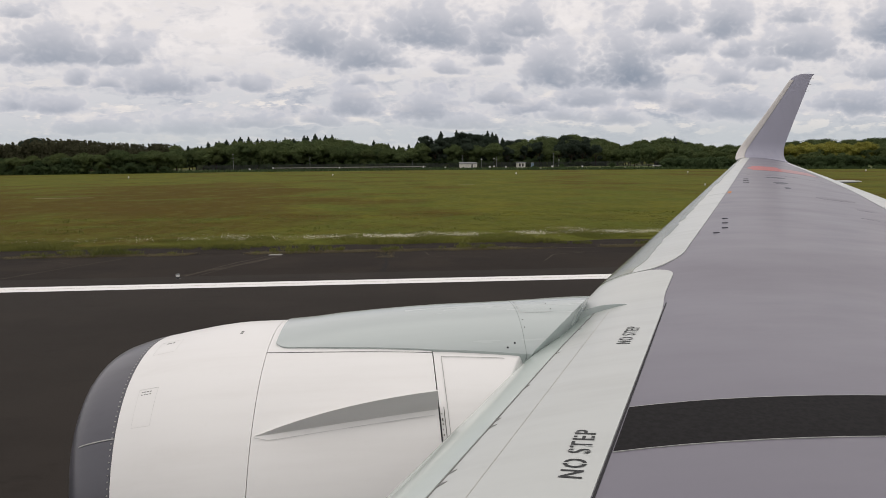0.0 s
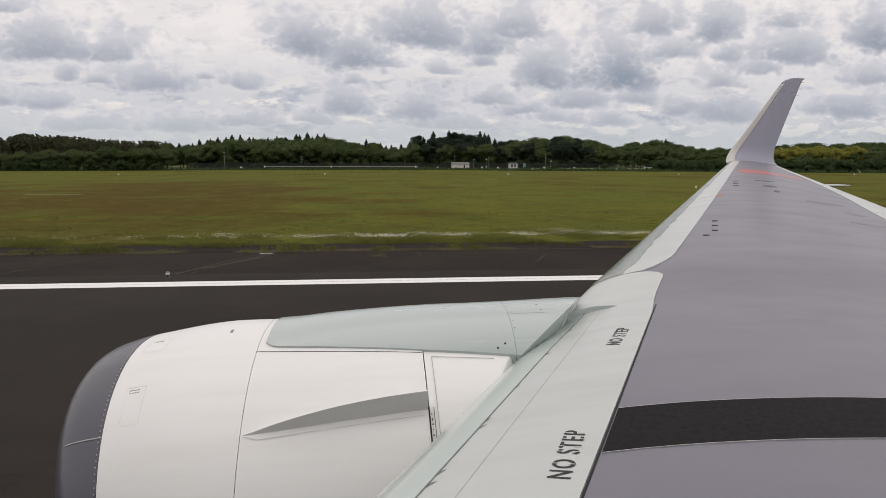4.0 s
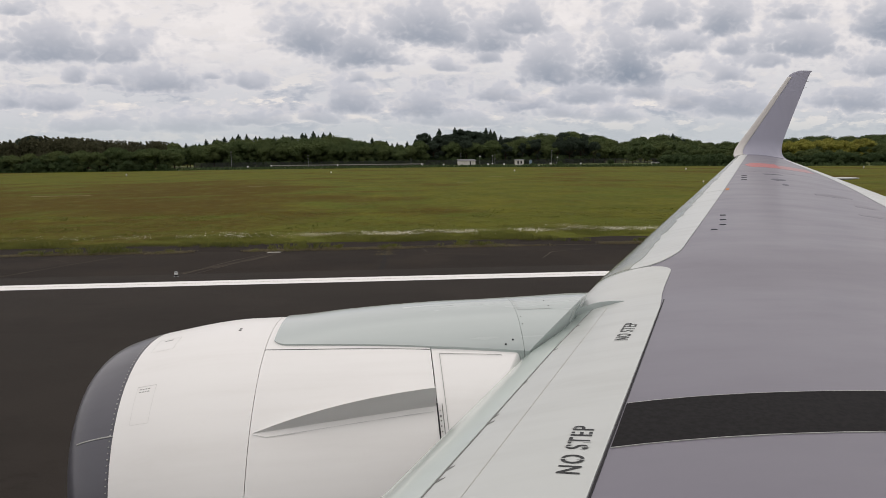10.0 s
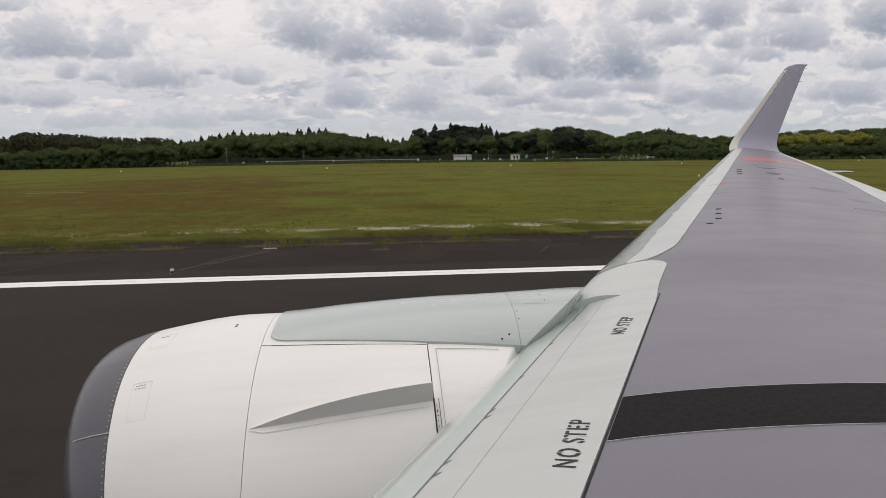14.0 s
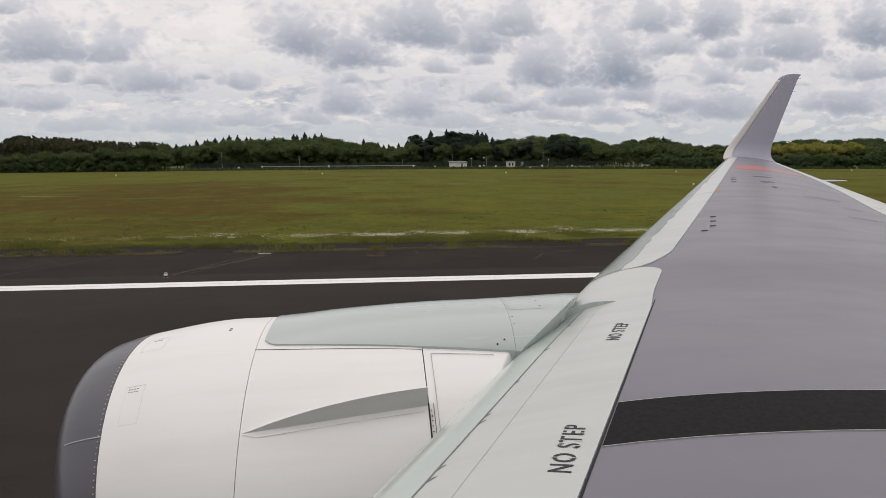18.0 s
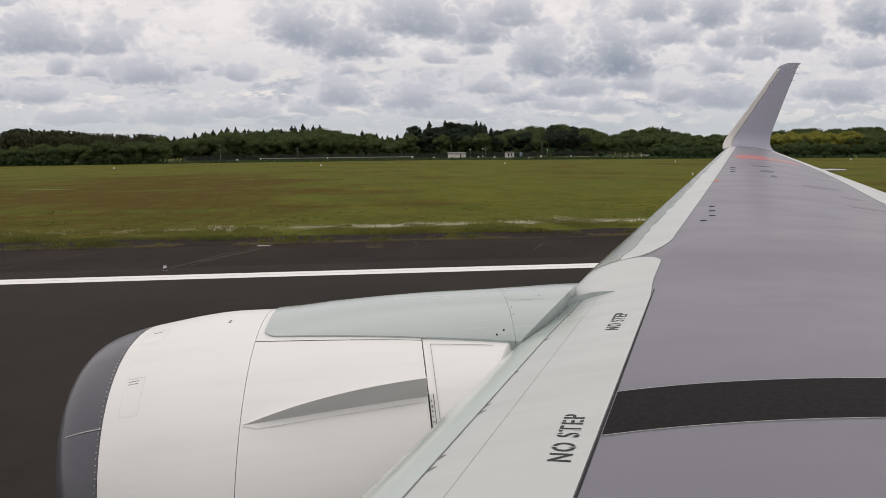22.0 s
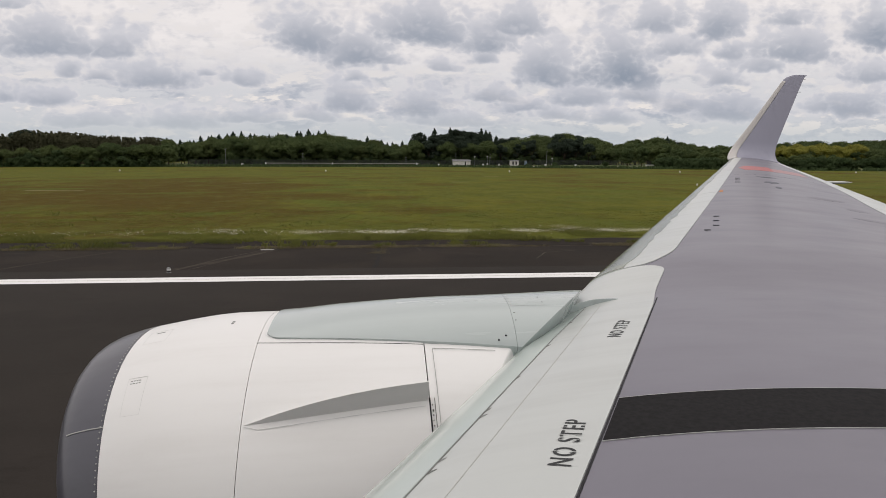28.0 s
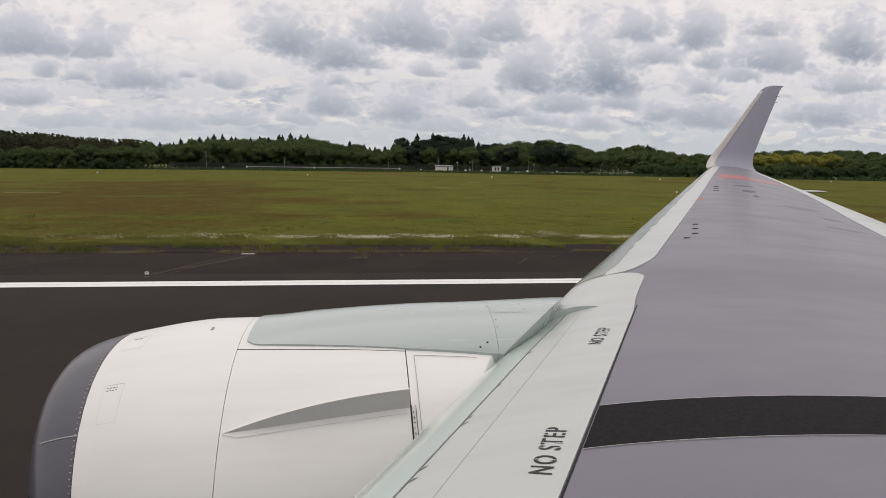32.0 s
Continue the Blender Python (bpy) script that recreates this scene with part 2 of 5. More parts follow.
SEAL = plain("dark_rubber_seal", (0.02, 0.02, 0.024), 0.7)
RED = plain("faded_red_paint", (0.50, 0.15, 0.148), 0.45, 0.0, 0.3, 20.0)
PALE_RED = plain("pale_red_paint", (0.42, 0.225, 0.235), 0.45, 0.0, 0.2, 20.0)
INK = plain("dark_lettering_paint", (0.03, 0.032, 0.034), 0.6)
WING_JOINT = plain("wing_panel_joint", (0.186, 0.176, 0.203), 0.42)
FAINT = plain("worn_slate_marking", (0.150, 0.143, 0.176), 0.42, 0.0, 0.15, 9.0)
TAB = plain("grey_tab_metal", (0.12, 0.124, 0.14), 0.5)
SLATE = plain("slate_marking_paint", (0.085, 0.09, 0.125), 0.5, 0.0, 0.5, 14.0)
GAP = plain("panel_gap", (0.16, 0.16, 0.155), 0.8)
JOINT = plain("grey_panel_joint", (0.24, 0.245, 0.235), 0.7)
TAR = plain("black_tar_seal", (0.011, 0.0100, 0.0090), 0.8)
CRACK = plain("crack_filler", (0.085, 0.071, 0.057), 0.9)
WORN_EDGE = plain("worn_brownish_paint_edge", (0.555, 0.55, 0.525), 0.6, 0.0, 0.2, 30.0)
HAIRLINE = plain("faint_panel_line", (0.765, 0.765, 0.755), 0.6)
GAP_PALE = plain("pale_panel_joint", (0.50, 0.50, 0.49), 0.6)
BLUE_GREY = plain("blue_grey_cabinet_paint", (0.20, 0.28, 0.36), 0.5)
MOWN = plain("dry_cut_grass", (0.21, 0.185, 0.085), 0.95, 0.0, 0.45, 1.2)
ORANGE = plain("orange_marker_paint", (0.6, 0.22, 0.05), 0.6)
LINE = plain("white_runway_paint", (0.86, 0.855, 0.84), 0.7, 0.0, 0.08, 5.0)
LAMP_WHITE = plain("white_fixture_paint", (0.8, 0.8, 0.78), 0.5)
WALL_WHITE = plain("weathered_white_wall", (0.72, 0.70, 0.66), 0.8, 0.0, 0.25, 1.2)
ROOF = plain("grey_sheet_roof", (0.20, 0.20, 0.21), 0.7, 0.0, 0.3, 1.0)
DARK_PANE = plain("dark_window_opening", (0.03, 0.03, 0.035), 0.2)
STEEL = plain("galvanised_steel", (0.28, 0.29, 0.29), 0.55, 0.5)
MESHWIRE = plain("dark_fence_wire", (0.045, 0.05, 0.048), 0.7)
SIGNAL_RED = plain("signal_red_paint", (0.5, 0.045, 0.03), 0.5, 0.0, 0.25, 3.0)
CONCRETE = plain("pale_concrete", (0.42, 0.40, 0.36), 0.9, 0.0, 0.3, 2.0)


def asphalt(name, tone, warm, stain):
    m, net, bsdf, co = material(name, 0.9, gloss=0.12)
    speck = net.noise(co, 55.0, 4.0, 0.7)
    broad = net.noise(net.scaled(co, 0.12, 0.6, 1.0), 0.8, 6.0, 0.6)
    patch = net.noise(co, 0.35, 4.0, 0.5)
    c = net.mix(net.step(broad, 0.35, 0.7), tone, warm)
    c = net.mix(net.math("MULTIPLY", net.step(patch, 0.46, 0.64), 0.75), c, stain)
    c = net.mix(net.step(net.noise(net.scaled(co, 0.5, 1.6, 1.0), 1.7, 6.0, 0.7), 0.52, 0.72, 0.0, 0.5), c, tuple(t * 0.62 for t in tone))
    c = net.mix(net.step(speck, 0.5, 0.8, 0.0, 0.35), c, tuple(t * 2.2 for t in tone))
    net.put(bsdf.inputs["Base Color"], c)
    bump(net, bsdf, speck, 0.4, 0.01)
    return m


RUNWAY = asphalt("runway_asphalt", (0.029, 0.0245, 0.0208), (0.0245, 0.0205, 0.0175), (0.033, 0.0275, 0.0235))
SHOULDER = asphalt("old_shoulder_asphalt", (0.0205, 0.0152, 0.0112), (0.0130, 0.0098, 0.0074), (0.0275, 0.0205, 0.0150))
SHOULDER_PALE = plain("worn_pale_asphalt", (0.056, 0.045, 0.036), 0.95, 0.0, 0.35, 3.0)
SOIL = plain("brown_verge_soil", (0.027, 0.021, 0.0165), 0.95, 0.0, 0.4, 1.6)


def meadow():
    m, net, bsdf, co = material("meadow_grass", 0.95, gloss=0.05)
    broad = net.noise(net.scaled(co, 0.9, 0.6, 1.0), 0.055, 7.0, 0.62)
    lanes = net.noise(net.scaled(co, 0.6, 1.0, 1.0), 0.11, 6.0, 0.65)
    mid = net.noise(net.scaled(co, 1.0, 0.7, 1.0), 0.2, 8.0, 0.72)
    small = net.noise(net.scaled(co, 1.0, 0.5, 1.0), 1.9, 7.0, 0.75)
    tuft = net.noise(net.scaled(co, 0.7, 0.4, 1.0), 0.6, 8.0, 0.75)
    place = net.node("ShaderNodeSeparateXYZ")
    net.put(place.inputs[0], co)
    # the meadow is drier up the field
    dry = net.math("MULTIPLY_ADD", net.math("MULTIPLY", net.step(place.outputs[0], 6.0, -22.0), net.step(place.outputs[1], 130.0, 50.0)), 0.160, -0.016)
    c = net.mix(net.step(mid, 0.34, 0.66), (0.128, 0.122, 0.015), (0.076, 0.090, 0.012))
    brown = net.math("ADD", net.math("ADD", net.math("MULTIPLY", broad, 0.62), net.math("MULTIPLY", lanes, 0.38)), dry)
    brown = net.math("MULTIPLY_ADD", net.math("SUBTRACT", tuft, 0.5), 0.30, brown)
    c = net.mix(net.step(brown, 0.48, 0.59, 0.0, 0.84), c, (0.076, 0.043, 0.006))
    c = net.mix(net.step(lanes, 0.46, 0.36, 0.0, 0.65), c, (0.085, 0.110, 0.014))
    c = net.mix(net.step(tuft, 0.46, 0.66, 0.0, 0.5), c, (0.120, 0.128, 0.024))
    c = net.mix(net.step(small, 0.45, 0.68, 0.0, 0.5), c, (0.052, 0.050, 0.010))
    c = net.mix(net.step(small, 0.42, 0.30, 0.0, 0.6), c, (0.175, 0.168, 0.034))
    verge = net.math("MULTIPLY", net.step(place.outputs[1], 44.0, 30.0, 0.0, 0.75), net.step(small, 0.62, 0.40))
    c = net.mix(verge, c, (0.100, 0.108, 0.018))
    net.put(bsdf.inputs["Base Color"], c)
    bump(net, bsdf, net.math("MULTIPLY_ADD", tuft, 0.8, small), 0.5, 0.25)
    return m


MEADOW = meadow()
ROUGH = plain("tall_rough_grass", (0.105, 0.125, 0.045), 0.95, 0.0, 0.5, 0.35)


def foliage(name, light, dark, patch=0.5, tint=None):
    """Leaf colour, varied tree by tree and clump by clump."""
    m, net, bsdf, co = material(name, 0.9, gloss=0.03)
    rand = net.node("ShaderNodeObjectInfo").outputs["Random"]
    isle = net.node("ShaderNodeNewGeometry").outputs["Random Per Island"]
    n = net.noise(co, patch, 4.0, 0.6)
    c = net.mix(net.step(n, 0.35, 0.7), light, dark)
    c = net.mix(net.math("MULTIPLY", isle, 0.25), c, tuple(v * 0.7 for v in dark))
    c = net.mix(net.math("MULTIPLY", rand, 0.5), c, tint or tuple(v * 0.7 for v in light))
    net.put(bsdf.inputs["Base Color"], c)
    thin = net.node("ShaderNodeBsdfTranslucent")
    net.put(thin.inputs[0], c)
    both = net.node("ShaderNodeMixShader")
    both.inputs[0].default_value = 0.42
    net.put(both.inputs[1], bsdf.outputs[0])
    net.put(both.inputs[2], thin.outputs[0])
    net.put([n for n in net.tree.nodes if n.type == "OUTPUT_MATERIAL"][0].inputs[0], both.outputs[0])
    return m


LEAF = foliage("broadleaf_green", (0.118, 0.157, 0.066), (0.080, 0.112, 0.052), 0.3, (0.142, 0.166, 0.064))
LEAF_DARK = foliage("dark_conifer_green", (0.062, 0.083, 0.059), (0.048, 0.066, 0.048))
LEAF_YELLOW = foliage("yellow_green_blossom_leaf", (0.38, 0.36, 0.085), (0.23, 0.24, 0.06))
BAMBOO = foliage("brownish_bamboo_leaf", (0.112, 0.112, 0.066), (0.088, 0.092, 0.056), 0.15)
BUSH = foliage("hedge_green", (0.088, 0.124, 0.055), (0.062, 0.092, 0.044))
BLADE = foliage("verge_grass_blade", (0.200, 0.205, 0.060), (0.105, 0.120, 0.036))
STRAW = foliage("dry_straw", (0.27, 0.235, 0.145), (0.17, 0.145, 0.085))
PETAL = plain("white_daisy_petal", (0.66, 0.63, 0.50), 0.8)
BARK = plain("tree_bark", (0.055, 0.042, 0.030), 0.9)


# ---- building helpers ----
def link(name, verts, faces, mat, parent=None, label="", smooth=False):
    me = bpy.data.meshes.new(name)
    me.from_pydata([tuple(v) for v in verts], [], faces)
    me.materials.append(mat)
    if smooth:
        me.shade_smooth()
    ob = new(name, me)
    ob.parent = parent
    if label:
        tagged(ob, label)
    return ob


def part(name, bm, mat, parent=None, label="", smooth=False):
    bmesh.ops.recalc_face_normals(bm, faces=bm.faces)
    me = bpy.data.meshes.new(name)
    bm.to_mesh(me)
    bm.free()
    me.materials.append(mat)
    if smooth:
        me.shade_smooth()
    ob = new(name, me)
    ob.parent = parent
    if label:
        tagged(ob, label)
    return ob


def box(lo, hi, bevel=0.0):
    bm = bmesh.new()
    bmesh.ops.create_cube(bm, size=1.0)
    for v in bm.verts:
        v.co = [l + (c + 0.5) * (h - l) for l, h, c in zip(lo, hi, v.co)]
    if bevel:
        bmesh.ops.bevel(bm, geom=bm.edges[:], offset=bevel, segments=2, affect="EDGES")
    return bm


def tube(a, b, r0, r1=None, sides=8):
    a, b = Vector(a), Vector(b)
    bm = bmesh.new()
    bmesh.ops.create_cone(bm, cap_ends=True, segments=sides, radius1=r0, radius2=r0 if r1 is None else r1, depth=(b - a).length)
    q = Vector((0, 0, 1)).rotation_difference((b - a).normalized())
    bmesh.ops.transform(bm, matrix=Matrix.Translation((a + b) / 2) @ q.to_matrix().to_4x4(), verts=bm.verts)
    return bm


def thing(name, label, category, at=(0, 0, 0), group=""):
    ob = new(name)
    ob.location = at
    return tagged(ob, label, category, group)


def lattice(rows, closed=False):
    """Faces that join rows of equally many points."""
    n = len(rows[0])
    verts = [p for row in rows for p in row]
    faces = []
    for i in range(len(rows) - 1):
        for j in range(n if closed else n - 1):
            k = (j + 1) % n
            faces.append((i * n + j, i * n + k, (i + 1) * n + k, (i + 1) * n + j))
    return verts, faces


# ---- runway and ground ----
def slab(name, x0, x1, y0, y1, z, thick, mat, kind="structure", label="", category=""):
    ob = part(name, box((x0, y0, z - thick), (x1, y1, z)), mat)
    return tagged(ob, label, category, kind=kind)


ground = link("ground", [(-4500, -4500, 0), (4500, -4500, 0), (4500, 4500, 0), (-4500, 4500, 0)], [(0, 1, 2, 3)], MEADOW)
tagged(ground, "olive green and brown meadow beside the runway", "ground", kind="structure")
runway = slab("runway", -900, 900, -24, 19.1, 0.03, 0.06, RUNWAY, label="dark grey asphalt runway", category="runway")
pavement = slab("runway_shoulder", -900, 900, 19.1, 25.3, 0.024, 0.05, SHOULDER, label="brownish old asphalt shoulder beside the runway", category="pavement")
for y0, y1 in ((18.36, 18.71), (18.74, 19.07)):
    slab("edge_line", -900, 900, y0, y1, 0.036, 0.012, LINE, label="white painted runway edge line", category="marking")
slab("edge_line", -900, 900, 18.71, 18.74, 0.035, 0.011, CONCRETE, label="worn grey seam in the runway edge line", category="marking")
slab("sealed_strip", -900, 900, 19.14, 20.35, 0.027, 0.004, RUNWAY, label="darker sealed asphalt strip beside the edge line", category="pavement")


def ragged_strip(name, y0, y1, z, amp, mat, label, x0=-140.0, x1=140.0):
    rows = [[], []]
    for i in range(int((x1 - x0) / 0.4)):
        x = x0 + i * 0.4
        rows[0].append((x, y0 + amp * noise.noise((x * 0.5, 1.3, 0)) + 0.12 * noise.noise((x * 2.1, 7.0, 0)), z))
        rows[1].append((x, y1 + 0.4 * noise.noise((x * 0.4, 4.3, 0)), z))
    v, f = lattice(rows)
    return tagged(link(name, v, [q[::-1] for q in f], mat), label, "soil", kind="structure")


ragged_strip("verge_soil", 25.25, 27.5, 0.034, 0.12, SOIL, "bare brown soil strip along the asphalt edge")


def trench(points, width, mat, label, z=0.0295):
    """A filled saw cut across the shoulder."""
    rows = []
    for (xa, ya), (xb, yb) in zip(points, points[1:]):
        d = Vector((xb - xa, yb - ya)).normalized()
        for k in range(9):
            f = k / 9
            p = Vector((xa + f * (xb - xa), ya + f * (yb - ya)))
            w = width * (0.6 + 0.8 * abs(noise.noise((p.x * 3, p.y * 3, 1.0))) * 2)
            j = 0.05 * noise.noise((p.x * 2, p.y * 2, 5.0))
            rows.append([(p.x - d.y * (w + j), p.y + d.x * (w + j), z), (p.x + d.y * (w - j), p.y - d.x * (w - j), z)])
    v, f = lattice(rows)
    tagged(link("crack_filler", v, f, mat), label, "pavement", kind="structure")


for points, width, mat in ((((-6.8, 20.4), (-5.9, 22.8), (-4.7, 25.0)), 0.03, CRACK), (((-6.4, 20.4), (-5.6, 22.4), (-4.2, 24.9)), 0.02, CRACK),
                           (((-0.5, 20.4), (-0.42, 22.6), (-0.5, 25.2)), 0.075, TAR), (((-12.5, 20.6), (-11.4, 22.8), (-10.2, 24.9)), 0.07, SHOULDER_PALE), (((1.2, 24.0), (1.0, 25.2)), 0.02, CRACK),
                           (((5.2, 22.0), (5.9, 23.4), (7.4, 24.0)), 0.02, CRACK), (((-24, 20.5), (-21, 25.1)), 0.03, CRACK)):
    trench(points, width, mat, "filled crack across the asphalt shoulder")
trench([(-6.9, 20.45), (-5.2, 23.2), (-4.5, 24.9)], 0.14, SHOULDER_PALE, "wide pale worn strip across the shoulder", 0.0262)
for cx, r in ((6.8, 2.2), (2.0, 1.6), (-14.0, 2.6)):
    trench([(cx + r * math.cos(0.5 + 0.35 * k), 22.3 + r * 0.8 * math.sin(0.5 + 0.35 * k)) for k in range(7)], 0.025, SHOULDER_PALE, "faint pale tyre arc on the shoulder", 0.0278)
trench([(-40 + 2 * k, 25.2 + 0.05 * (k % 3)) for k in range(34)], 0.03, CRACK, "pale joint along the edge of the asphalt")


# ---- the airliner ----
airliner = thing("airliner", "white and grey twin-jet airliner standing on the runway", "aircraft")
LE = ((1.7, -0.03, 2.62), (3.3, 0.867, 2.65), (3.9, 1.28, 2.75), (15.5, 8.6, 3.53))


def lead(y):
    """Leading edge of the wing: its x and z at the span station y."""
    k = 0
    while k < len(LE) - 2 and y > LE[k + 1][0]:
        k += 1
    (ya, xa, za), (yb, xb, zb) = LE[k], LE[k + 1]
    f = (y - ya) / (yb - ya)
    return xa + f * (xb - xa), za + f * (zb - za)


def chord(y):
    return 1.31 + 0.243 * (15.5 - y)


def half(u):
    u = min(max(u, 0.0), 1.0)
    return 0.575 * (0.2969 * math.sqrt(u) - 0.126 * u - 0.3516 * u * u + 0.2843 * u ** 3 - 0.1036 * u ** 4)


def wing(y, u, lift=0.0):
    """A point of the upper skin (u from 0 to 1 along the chord), or of the lower skin for u below 0."""
    x, z = lead(y)
    c, s = chord(y), abs(u)
    if u >= 0:
        h = half(s) + 0.048 * s * (1 - s)
    else:
        h = -0.8 * half(s) + 0.03 * s * (1 - s)
    p = Vector((x + s * c, y, z + c * (h - 0.055 * s)))
    if lift:
        e = 0.004
        v = u if u >= 0 else -u
        a, b = (wing(y, v), wing(y, v + e)) if u >= 0 else (wing(y, -v - e), wing(y, -v - 1e-6))
        t = (b - a).normalized()
        out = Vector((-t.z, 0, t.x)) if u >= 0 else Vector((t.z, 0, -t.x))
        if u >= 0:
            p += lift * Vector((-t.z, 0, t.x)).normalized()
        else:
            p += lift * Vector((-abs(out.x) * 0.2, 0, -1)).normalized()
    return p


def spread(a, b, n):
    return [a + (b - a) * i / (n - 1) for i in range(n)]


def nose_spread(u0, u1, n):
    """Chord stations, closer together round the nose; they may run from below to above."""
    def root(u):
        return math.copysign(math.sqrt(abs(u)), u)
    return [math.copysign(r * r, r) for r in spread(root(u0), root(u1), n)]


def skin(name, ys, u0, u1, lift, mat, parent, label="", n=24, depth=0.012):
    """A sheet on the wing between the chord lines u0(y) and u1(y), with thickness."""
    top = [[wing(y, u, lift) for u in nose_spread(u0(y), u1(y), n)] for y in ys]
    low = [[wing(y, u, lift - depth) for u in nose_spread(u0(y), u1(y), n)] for y in ys]
    v, f = lattice(top)
    v2, f2 = lattice(low)
    k = len(v)
    faces = f + [tuple(i + k for i in q[::-1]) for q in f2]
    m, r = n, len(ys)
    for i in range(r - 1):
        faces.append((i * m, (i + 1) * m, k + (i + 1) * m, k + i * m))
        faces.append((i * m + m - 1, k + i * m + m - 1, k + (i + 1) * m + m - 1, (i + 1) * m + m - 1))
    for j in range(m - 1):
        faces.append((j, k + j, k + j + 1, j + 1))
        b = (r - 1) * m
        faces.append((b + j, b + j + 1, k + b + j + 1, k + b + j))
    ob = link(name, v + v2, faces, mat, parent, label)
    bm = bmesh.new()
    bm.from_mesh(ob.data)
    bmesh.ops.recalc_face_normals(bm, faces=bm.faces)
    bm.to_mesh(ob.data)
    bm.free()
    ob.data.shade_smooth()
    ob.data.set_sharp_from_angle(angle=radians(40))
    return ob


def flat(value):
    return lambda y: value


# wing box: the closed grey section, with the span stations closest at the root
stations = spread(0.25, 3.9, 26) + spread(4.2, 15.5, 30)
us = [-1.0] + [-u for u in (0.9, 0.75, 0.6, 0.45, 0.3, 0.2, 0.12, 0.07, 0.035, 0.015, 0.004)] + [0, 0.003, 0.01, 0.022, 0.04, 0.065, 0.1, 0.14, 0.17, 0.2, 0.24, 0.28, 0.32, 0.37, 0.42, 0.47, 0.52, 0.57, 0.62, 0.67, 0.72, 0.77, 0.82, 0.87, 0.91, 0.95, 0.98, 1.0]
sections = [[wing(y, u) for u in us] for y in stations]
v, f = lattice(sections, closed=True)
f += [tuple(range(len(us))), tuple(len(v) - 1 - i for i in range(len(us)))]
wing_box = link("wing", v, [q[::-1] for q in f], WING, airliner, "grey painted swept wing", True)
wing_box.data.set_sharp_from_angle(angle=radians(50))


def front(y):
    """Chord share at which the pale leading edge ends."""
    return 0.142 if y < 3 else 0.142 - 0.012 * (y - 3) / 0.7


inboard = skin("leading_edge_panel", spread(0.3, 3.62, 26), flat(-0.05), front, 0.006, LEADING, wing_box, "pale grey fixed leading edge panel")


def round_end(y):
    return front(3.62) - 0.075 * (1 - math.sqrt(max(0.0, 1 - ((y - 3.62) / 0.18) ** 2)))


skin("leading_edge_end_cap", spread(3.62, 3.798, 14), flat(-0.05), round_end, 0.006, LEADING, wing_box, "rounded end of the leading edge panel")


def slat_edge(y):
    if y < 4.35:
        return 0.088 + 0.039 * math.sin(max(0.0, min(1.0, (y - 3.81) / 0.42)) * math.pi / 2) ** 0.5
    return 0.127 + 0.0045 * (y - 4.35) + max(0.0, y - 11) ** 2 * 0.0018


for a, b in ((3.81, 7.62), (7.635, 11.4), (11.415, 15.42)):
    slat = skin("slat", spread(a, min(b, 4.4), 16) + spread(4.5, b, 20) if a < 4 else spread(a, b, 24), flat(-0.04), slat_edge, 0.006, LEADING, wing_box, "white painted leading edge slat")
    # the nose strip's green is a grass reflection put into the colour
    strip = skin("slat_nose", spread(a + 0.01, b - 0.01, 70), flat(-0.03), lambda y: 0.060 + 0.012 * noise.noise((y * 1.3, 0, 3)) + 0.012 * noise.noise((y * 5.0, 0, 7)), 0.0085, BARE, slat, "bare metal nose strip, its reflection of the grass tinted in")
# greenish reflection on the inboard nose, painted as a tinted strip
skin("nose_strip", spread(0.3, 3.3, 20), flat(-0.03), lambda y: 0.0478 + 0.009 * max(0, y - 2.6), 0.0075, NOSE, inboard, "smooth pale nose strip with a green reflection tinted in")
# panel joints of the leading edge
skin("panel_joint", spread(0.3, 3.2, 16), lambda y: 0.0485 + 0.009 * max(0, y - 2.6), lambda y: 0.0491 + 0.009 * max(0, y - 2.6), 0.0078, JOINT, inboard, "dark panel joint", 2, 0.004)
skin("panel_joint", spread(0.3, 3.1, 16), lambda y: 0.074, lambda y: 0.0744, 0.0072, WORN_EDGE, inboard, "faint worn brownish panel edge", 2, 0.004)
for y, deep in ((1.16, 0.004), (1.32, 0.003), (1.50, 0.006), (1.56, 0.005), (1.83, 0.006), (1.88, 0.004), (2.16, 0.003), (2.52, 0.006), (2.86, 0.005)):
    skin("scuff_mark", spread(y, y + 0.018, 3), lambda q: 0.0494 + 0.009 * max(0, q - 2.6), lambda q, y=y, deep=deep: 0.0496 + 0.009 * max(0, q - 2.6) + 0.55 * deep * (q - y) / 0.018, 0.0072, JOINT, inboard, "", 2, 0.002)
skin("gap_seal", spread(0.3, 3.12, 20), lambda y: 0.1425, lambda y: 0.1437, 0.002, SEAL, wing_box, "dark rubber gap seal", 3, 0.004)


def trail(y):
    return float(np.interp(y, (2.0, 7.2, 9.7, 12.4, 15.4), (0.70, 0.754, 0.837, 0.885, 0.90)))


for a, b in ((2.0, 7.4), (7.42, 9.9), (9.92, 13.3), (13.32, 15.4)):
    skin("trailing_edge_panel", spread(a, b, 10), trail, flat(0.999), 0.006, LEADING, wing_box, "pale trailing edge flap panel", 8)

for y in (10.3,):
    skin("panel_joint", spread(y, y + 0.004, 2), flat(0.15), flat(0.75), 0.0006, WING_JOINT, wing_box, "", 12, 0.003)

